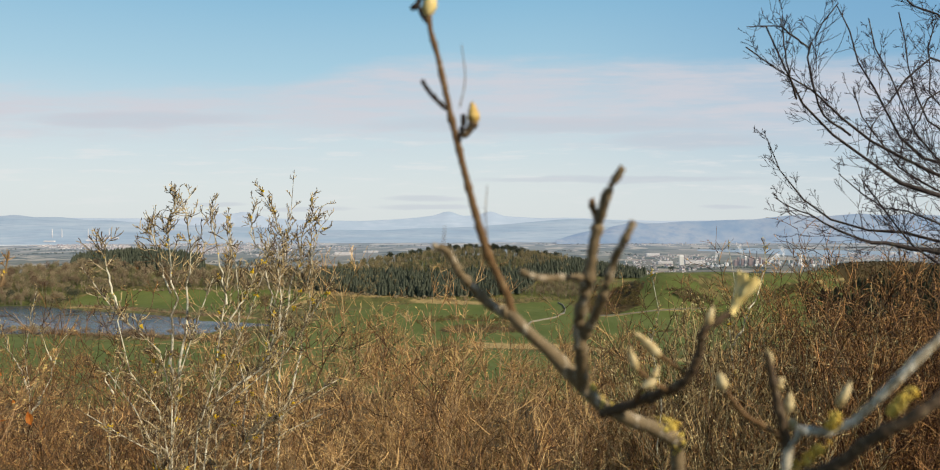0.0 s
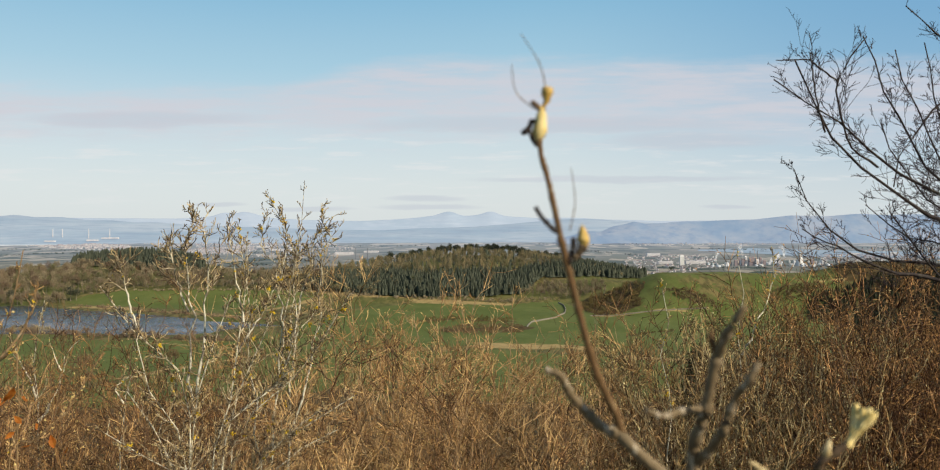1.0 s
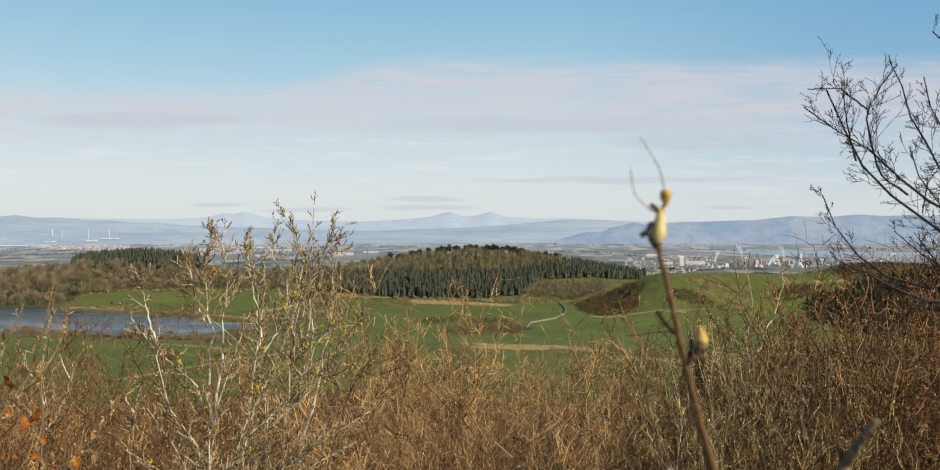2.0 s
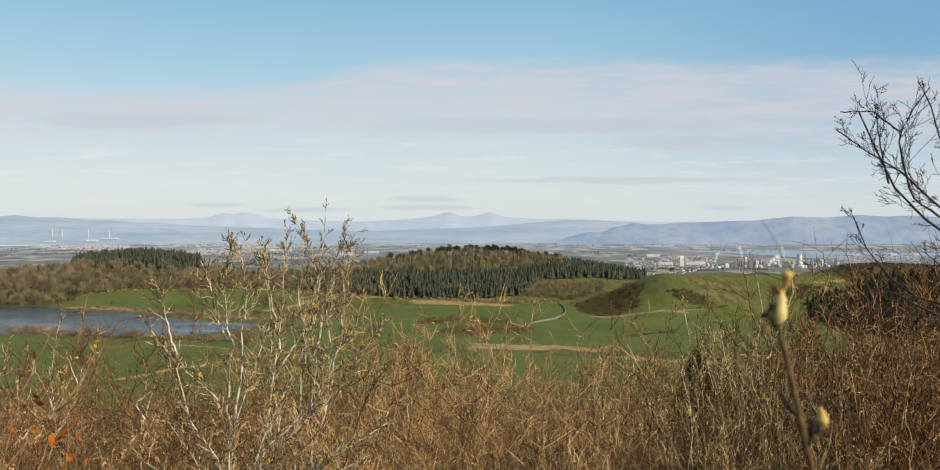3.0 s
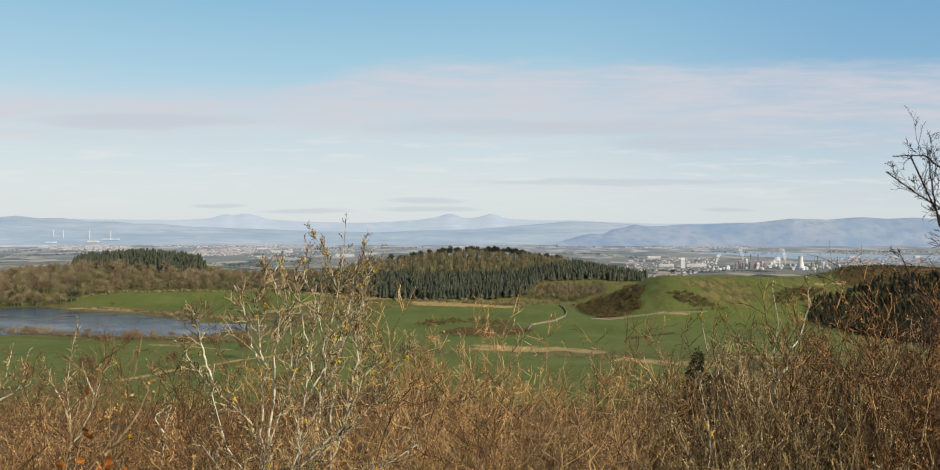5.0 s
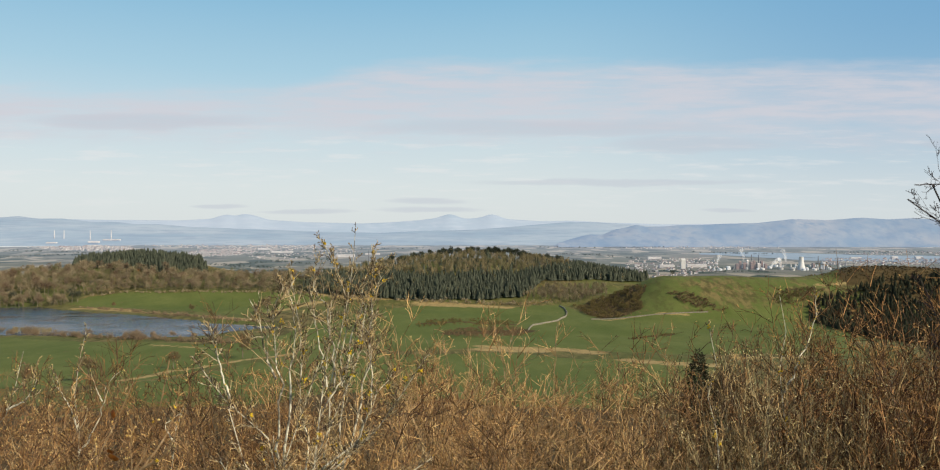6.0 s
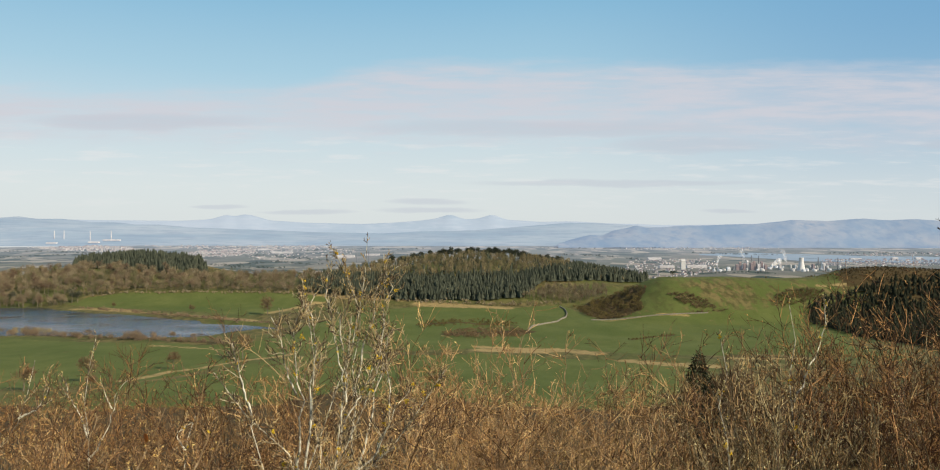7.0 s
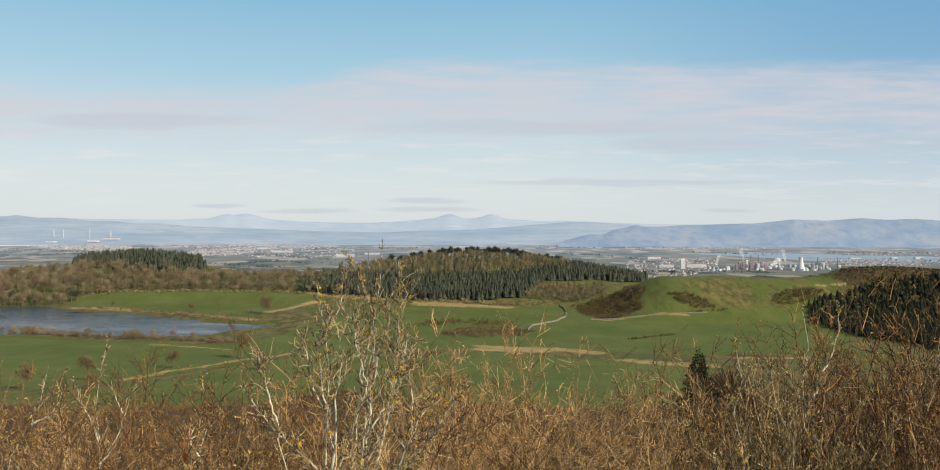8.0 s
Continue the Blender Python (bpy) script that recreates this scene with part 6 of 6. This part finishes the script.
def open_bud(base, tip, width, seed):
    """A bud that has burst: a slim neck and six pointed scales that splay into a cup."""
    rng = np.random.default_rng(seed)
    a, b = np.array(base, float), np.array(tip, float)
    axis = (b - a) / np.linalg.norm(b - a)
    long = np.linalg.norm(b - a)
    u = np.cross(axis, (0.3, 1.0, 0.2))
    u /= np.linalg.norm(u)
    w = np.cross(axis, u)
    verts, faces = [], []
    for k in range(6):
        ang = k * math.pi / 3 + rng.normal() * 0.12
        out, side = u * math.cos(ang) + w * math.sin(ang), w * math.cos(ang) - u * math.sin(ang)
        end = 0.92 + 0.18 * rng.random()
        splay = 0.85 + 0.3 * rng.random()
        n = len(verts)
        rings = ((0.0, 0.22, 0.20), (0.25, 0.26, 0.24), (0.5, 0.46, 0.42), (0.72, 0.74, 0.62), (0.9, 0.98, 0.48), (1.0, 1.06, 0.10))
        for h, r, half in rings:
            c = a + axis * long * h * end
            r = r * width * (splay if h > 0.4 else 1)
            for s, deep in ((-1, 0.0), (0, 0.16), (1, 0.0), (0, -0.05)):
                verts.append(c + out * (r + deep * width) + side * s * half * width)
        for i in range(len(rings) - 1):
            for j in range(4):
                faces.append((n + i * 4 + j, n + i * 4 + (j + 1) % 4, n + i * 4 + 4 + (j + 1) % 4, n + i * 4 + 4 + j))
    verts.append(a - axis * 0.04 * long)
    heart = len(verts) - 1
    faces += [(heart, k * 24 + j, k * 24 + (j + 1) % 4) for k in range(6) for j in range(4)]
    return np.array(verts), faces


branch = tagged(new("willow_branch"), "willow branch with pale opening buds and lichen", "branch")
part("main_stem", rod([(0.462, 0.620, 1.124), (0.439, 0.560, 1.893), (0.423, 0.520, 2.135), (0.420, 0.510, 2.176), (0.419, 0.505, 2.195), (0.407, 0.500, 2.203), (0.389, 0.500, 2.210), (0.375, 0.500, 2.217), (0.363, 0.500, 2.230), (0.349, 0.500, 2.245), (0.335, 0.500, 2.258), (0.325, 0.500, 2.268)], 0.0068, 0.0034, 40), MAT_WILLOW_GREY, branch, smooth=True)
part("forked_twig", rod([(0.327, 0.500, 2.266), (0.315, 0.500, 2.272), (0.307, 0.500, 2.280), (0.298, 0.495, 2.290), (0.291, 0.490, 2.302), (0.283, 0.490, 2.305)], 0.0032, 0.0018, 16), MAT_WILLOW_GREY, branch, smooth=True)
tall = part("tall_twig", rod([(0.327, 0.500, 2.268), (0.322, 0.500, 2.282), (0.313, 0.500, 2.301), (0.307, 0.500, 2.321), (0.301, 0.500, 2.344), (0.296, 0.500, 2.364), (0.290, 0.500, 2.391), (0.286, 0.500, 2.409), (0.282, 0.500, 2.424), (0.281, 0.500, 2.438), (0.284, 0.501, 2.452)], 0.0024, 0.0013, 30), MAT_WILLOW, branch, smooth=True)
part("side_twig", rod([(0.3650, 0.5000, 2.2270), (0.3621, 0.4837, 2.2480), (0.3602, 0.4774, 2.2654), (0.3632, 0.4663, 2.2872), (0.3654, 0.4621, 2.3054), (0.3679, 0.4600, 2.3176), (0.3709, 0.4512, 2.3315), (0.3775, 0.4471, 2.3433)], 0.0038, 0.0021, 22, seed=2), MAT_WILLOW_GREY, branch, smooth=True)
part("stub", rod([(0.3679, 0.4600, 2.3176), (0.3650, 0.4600, 2.3242), (0.3641, 0.4600, 2.3289)], 0.0021, 0.0014, 6), MAT_WILLOW, branch, smooth=True)
part("side_twig", rod([(0.3634, 0.4795, 2.2574), (0.3683, 0.4561, 2.2783), (0.373, 0.450, 2.297), (0.377, 0.440, 2.309), (0.381, 0.440, 2.317)], 0.0026, 0.0018, 14, seed=3), MAT_WILLOW_GREY, branch, smooth=True)
part("side_twig", rod([(0.3641, 0.4663, 2.2891), (0.3496, 0.4580, 2.2897), (0.3365, 0.4443, 2.2903), (0.3270, 0.4400, 2.2940)], 0.0018, 0.0016, 12, seed=4), MAT_WILLOW_GREY, branch, smooth=True)
dark_twig = part("side_twig", rod([(0.375, 0.500, 2.212), (0.392, 0.490, 2.220), (0.405, 0.480, 2.228), (0.414, 0.470, 2.236), (0.419, 0.465, 2.250), (0.420, 0.460, 2.263), (0.425, 0.460, 2.266), (0.434, 0.460, 2.272)], 0.0029, 0.0018, 20, seed=5), MAT_TWIG_MID, branch, smooth=True)
part("spur", rod([(0.291, 0.500, 2.380), (0.285, 0.495, 2.385), (0.281, 0.490, 2.389), (0.278, 0.490, 2.394)], 0.0013, 0.0012, 8), MAT_SPUR, branch, smooth=True)
part("spur", rod([(0.297, 0.500, 2.362), (0.2985, 0.500, 2.367), (0.300, 0.500, 2.371), (0.300, 0.500, 2.377)], 0.0019, 0.0015, 8), MAT_SPUR, branch, smooth=True)
part("spur", rod([(0.278, 0.500, 2.443), (0.274, 0.500, 2.437), (0.271, 0.500, 2.436)], 0.0018, 0.0014, 6), MAT_SPUR, branch, smooth=True)
part("spur", rod([(0.281, 0.500, 2.449), (0.2785, 0.500, 2.452), (0.2765, 0.500, 2.4525)], 0.0016, 0.0012, 6, seed=14), MAT_WILLOW, branch, smooth=True)
part("spur", rod([(0.282, 0.500, 2.428), (0.278, 0.500, 2.431), (0.2755, 0.500, 2.437)], 0.0015, 0.0009, 6, seed=15), MAT_SPUR, branch, smooth=True)
part("bud_cup", rod([(0.299, 0.500, 2.365), (0.302, 0.500, 2.367), (0.304, 0.500, 2.370), (0.306, 0.500, 2.373)], 0.0014, 0.0027, 6, seed=13), MAT_TWIG_MID, branch, smooth=True)
for k, (low, high, wide) in enumerate([
        (*[(0.306, 0.500, 2.372), (0.3045, 0.500, 2.384)], 0.0036),
        (*[(0.2805, 0.500, 2.431), (0.2825, 0.500, 2.451)], 0.0042),
        (*[(0.284, 0.501, 2.449), (0.2858, 0.501, 2.461)], 0.0034),
        (*[(0.434, 0.460, 2.271), (0.444, 0.460, 2.291)], 0.0056),
        (*[(0.401, 0.470, 2.248), (0.387, 0.470, 2.261)], 0.0026),
        (*[(0.389, 0.470, 2.241), (0.385, 0.470, 2.254)], 0.0021),
        (*[(0.392, 0.470, 2.232), (0.400, 0.470, 2.244)], 0.0027),
        (*[(0.427, 0.450, 2.235), (0.425, 0.450, 2.244)], 0.0029),
        (*[(0.423, 0.460, 2.265), (0.425, 0.460, 2.275)], 0.0022),
]):
    part("bud", open_bud(low, high, wide, k) if k == 3 else catkin(low, high, wide, k, k == 2), MAT_CUP if k in (1, 3) else MAT_CATKIN_GOLD if k in (0, 2) else MAT_CATKIN, tall if k < 3 else dark_twig, "pale yellow opening bud", smooth=True)
for k, pts in enumerate([[(0.416, 0.470, 2.238), (0.409, 0.470, 2.243), (0.401, 0.470, 2.249)], [(0.407, 0.475, 2.230), (0.398, 0.472, 2.234), (0.389, 0.470, 2.242)], [(0.392, 0.490, 2.220), (0.392, 0.480, 2.227), (0.393, 0.470, 2.233)], [(0.419, 0.460, 2.260), (0.422, 0.460, 2.263), (0.423, 0.460, 2.265)]]):
    part("bud_stalk", rod(pts, 0.0011, 0.0013, 5, 7, seed=20 + k), MAT_WILLOW, dark_twig, smooth=True)
for k, pts in enumerate([[(0.298, 0.500, 2.381), (0.301, 0.500, 2.397), (0.299, 0.500, 2.416)], [(0.285, 0.500, 2.459), (0.2815, 0.500, 2.474), (0.271, 0.500, 2.491)], [(0.278, 0.500, 2.449), (0.268, 0.500, 2.459), (0.2655, 0.500, 2.474)], [(0.289, 0.490, 2.305), (0.290, 0.490, 2.316)], [(0.314, 0.500, 2.301), (0.312, 0.500, 2.321), (0.313, 0.500, 2.338)]]):
    part("withered_thread", rod(pts, 0.00035, 0.0002, 8, 4, seed=k), MAT_WILLOW_GREY, branch)
rng_twig = np.random.default_rng(9)
for line, r, n in (([(0.419, 0.505, 2.192), (0.416, 0.500, 2.204), (0.405, 0.500, 2.206)], 0.0075, 26), ([(0.387, 0.500, 2.211), (0.375, 0.500, 2.219), (0.369, 0.500, 2.227)], 0.0062, 12)):
    c = curve(line, 10)[None]
    tagged(part("lichen_scatter", crust(rng_twig, c, np.full((1, 10), r * 0.8), n * 4, 0.0015, (0, 1)), MAT_LICHEN_ORANGE, branch, "yellow lichen crust"), kind="stuff")

low_branch = tagged(new("willow_branch"), "pale willow branch crusted with orange lichen", "branch")
part("main_stem", rod([(0.505, 0.600, 1.004), (0.472, 0.500, 1.944), (0.452, 0.440, 2.194), (0.473, 0.430, 2.219), (0.485, 0.430, 2.228), (0.495, 0.420, 2.246), (0.514, 0.420, 2.264), (0.536, 0.420, 2.284), (0.555, 0.420, 2.297)], 0.0034, 0.0019, 34, seed=6), MAT_WILLOW_PALE, low_branch, smooth=True)
lower = part("side_twig", rod([(0.458, 0.440, 2.194), (0.473, 0.430, 2.204), (0.482, 0.420, 2.218), (0.498, 0.410, 2.232), (0.516, 0.410, 2.244), (0.537, 0.410, 2.256)], 0.0032, 0.0022, 20, seed=7), MAT_TWIG_MID, low_branch, smooth=True)
upright = part("side_twig", rod([(0.461, 0.450, 2.191), (0.455, 0.450, 2.220), (0.451, 0.450, 2.238), (0.448, 0.450, 2.253)], 0.0029, 0.0016, 14, seed=8), MAT_TWIG_MID, low_branch, smooth=True)
hook = part("side_twig", rod([(0.459, 0.450, 2.207), (0.450, 0.450, 2.215), (0.437, 0.450, 2.223), (0.428, 0.450, 2.234)], 0.0016, 0.0014, 12, seed=9), MAT_WILLOW, low_branch, smooth=True)
for k, (low, high, wide) in enumerate([
    (*[(0.449, 0.450, 2.246), (0.448, 0.450, 2.256)], 0.0019), (*[(0.453, 0.450, 2.235), (0.456, 0.450, 2.241)], 0.0024), (*[(0.458, 0.450, 2.224), (0.459, 0.450, 2.234)], 0.0024),
    (*[(0.473, 0.430, 2.231), (0.479, 0.430, 2.243)], 0.0023), (*[(0.461, 0.450, 2.216), (0.458, 0.450, 2.220)], 0.0024), (*[(0.481, 0.420, 2.215), (0.489, 0.420, 2.222)], 0.0024),
]):
    part("bud", catkin(low, high, wide, 30 + k), MAT_CATKIN, (upright, upright, upright, lower, upright, lower)[k], "pale opening bud", smooth=True)
for line, n in (([(0.469, 0.430, 2.221), (0.470, 0.425, 2.226), (0.469, 0.425, 2.229)], 16), ([(0.493, 0.420, 2.230), (0.494, 0.415, 2.237), (0.499, 0.415, 2.241)], 26), ([(0.452, 0.440, 2.197), (0.461, 0.440, 2.203), (0.468, 0.430, 2.214)], 18)):
    c = curve(line, 10)[None]
    tagged(part("lichen_scatter", crust(rng_twig, c, np.full((1, 10), 0.0032), n * 4, 0.0015, (0, 1)), MAT_LICHEN_ORANGE, low_branch, "orange lichen crust"), kind="stuff")
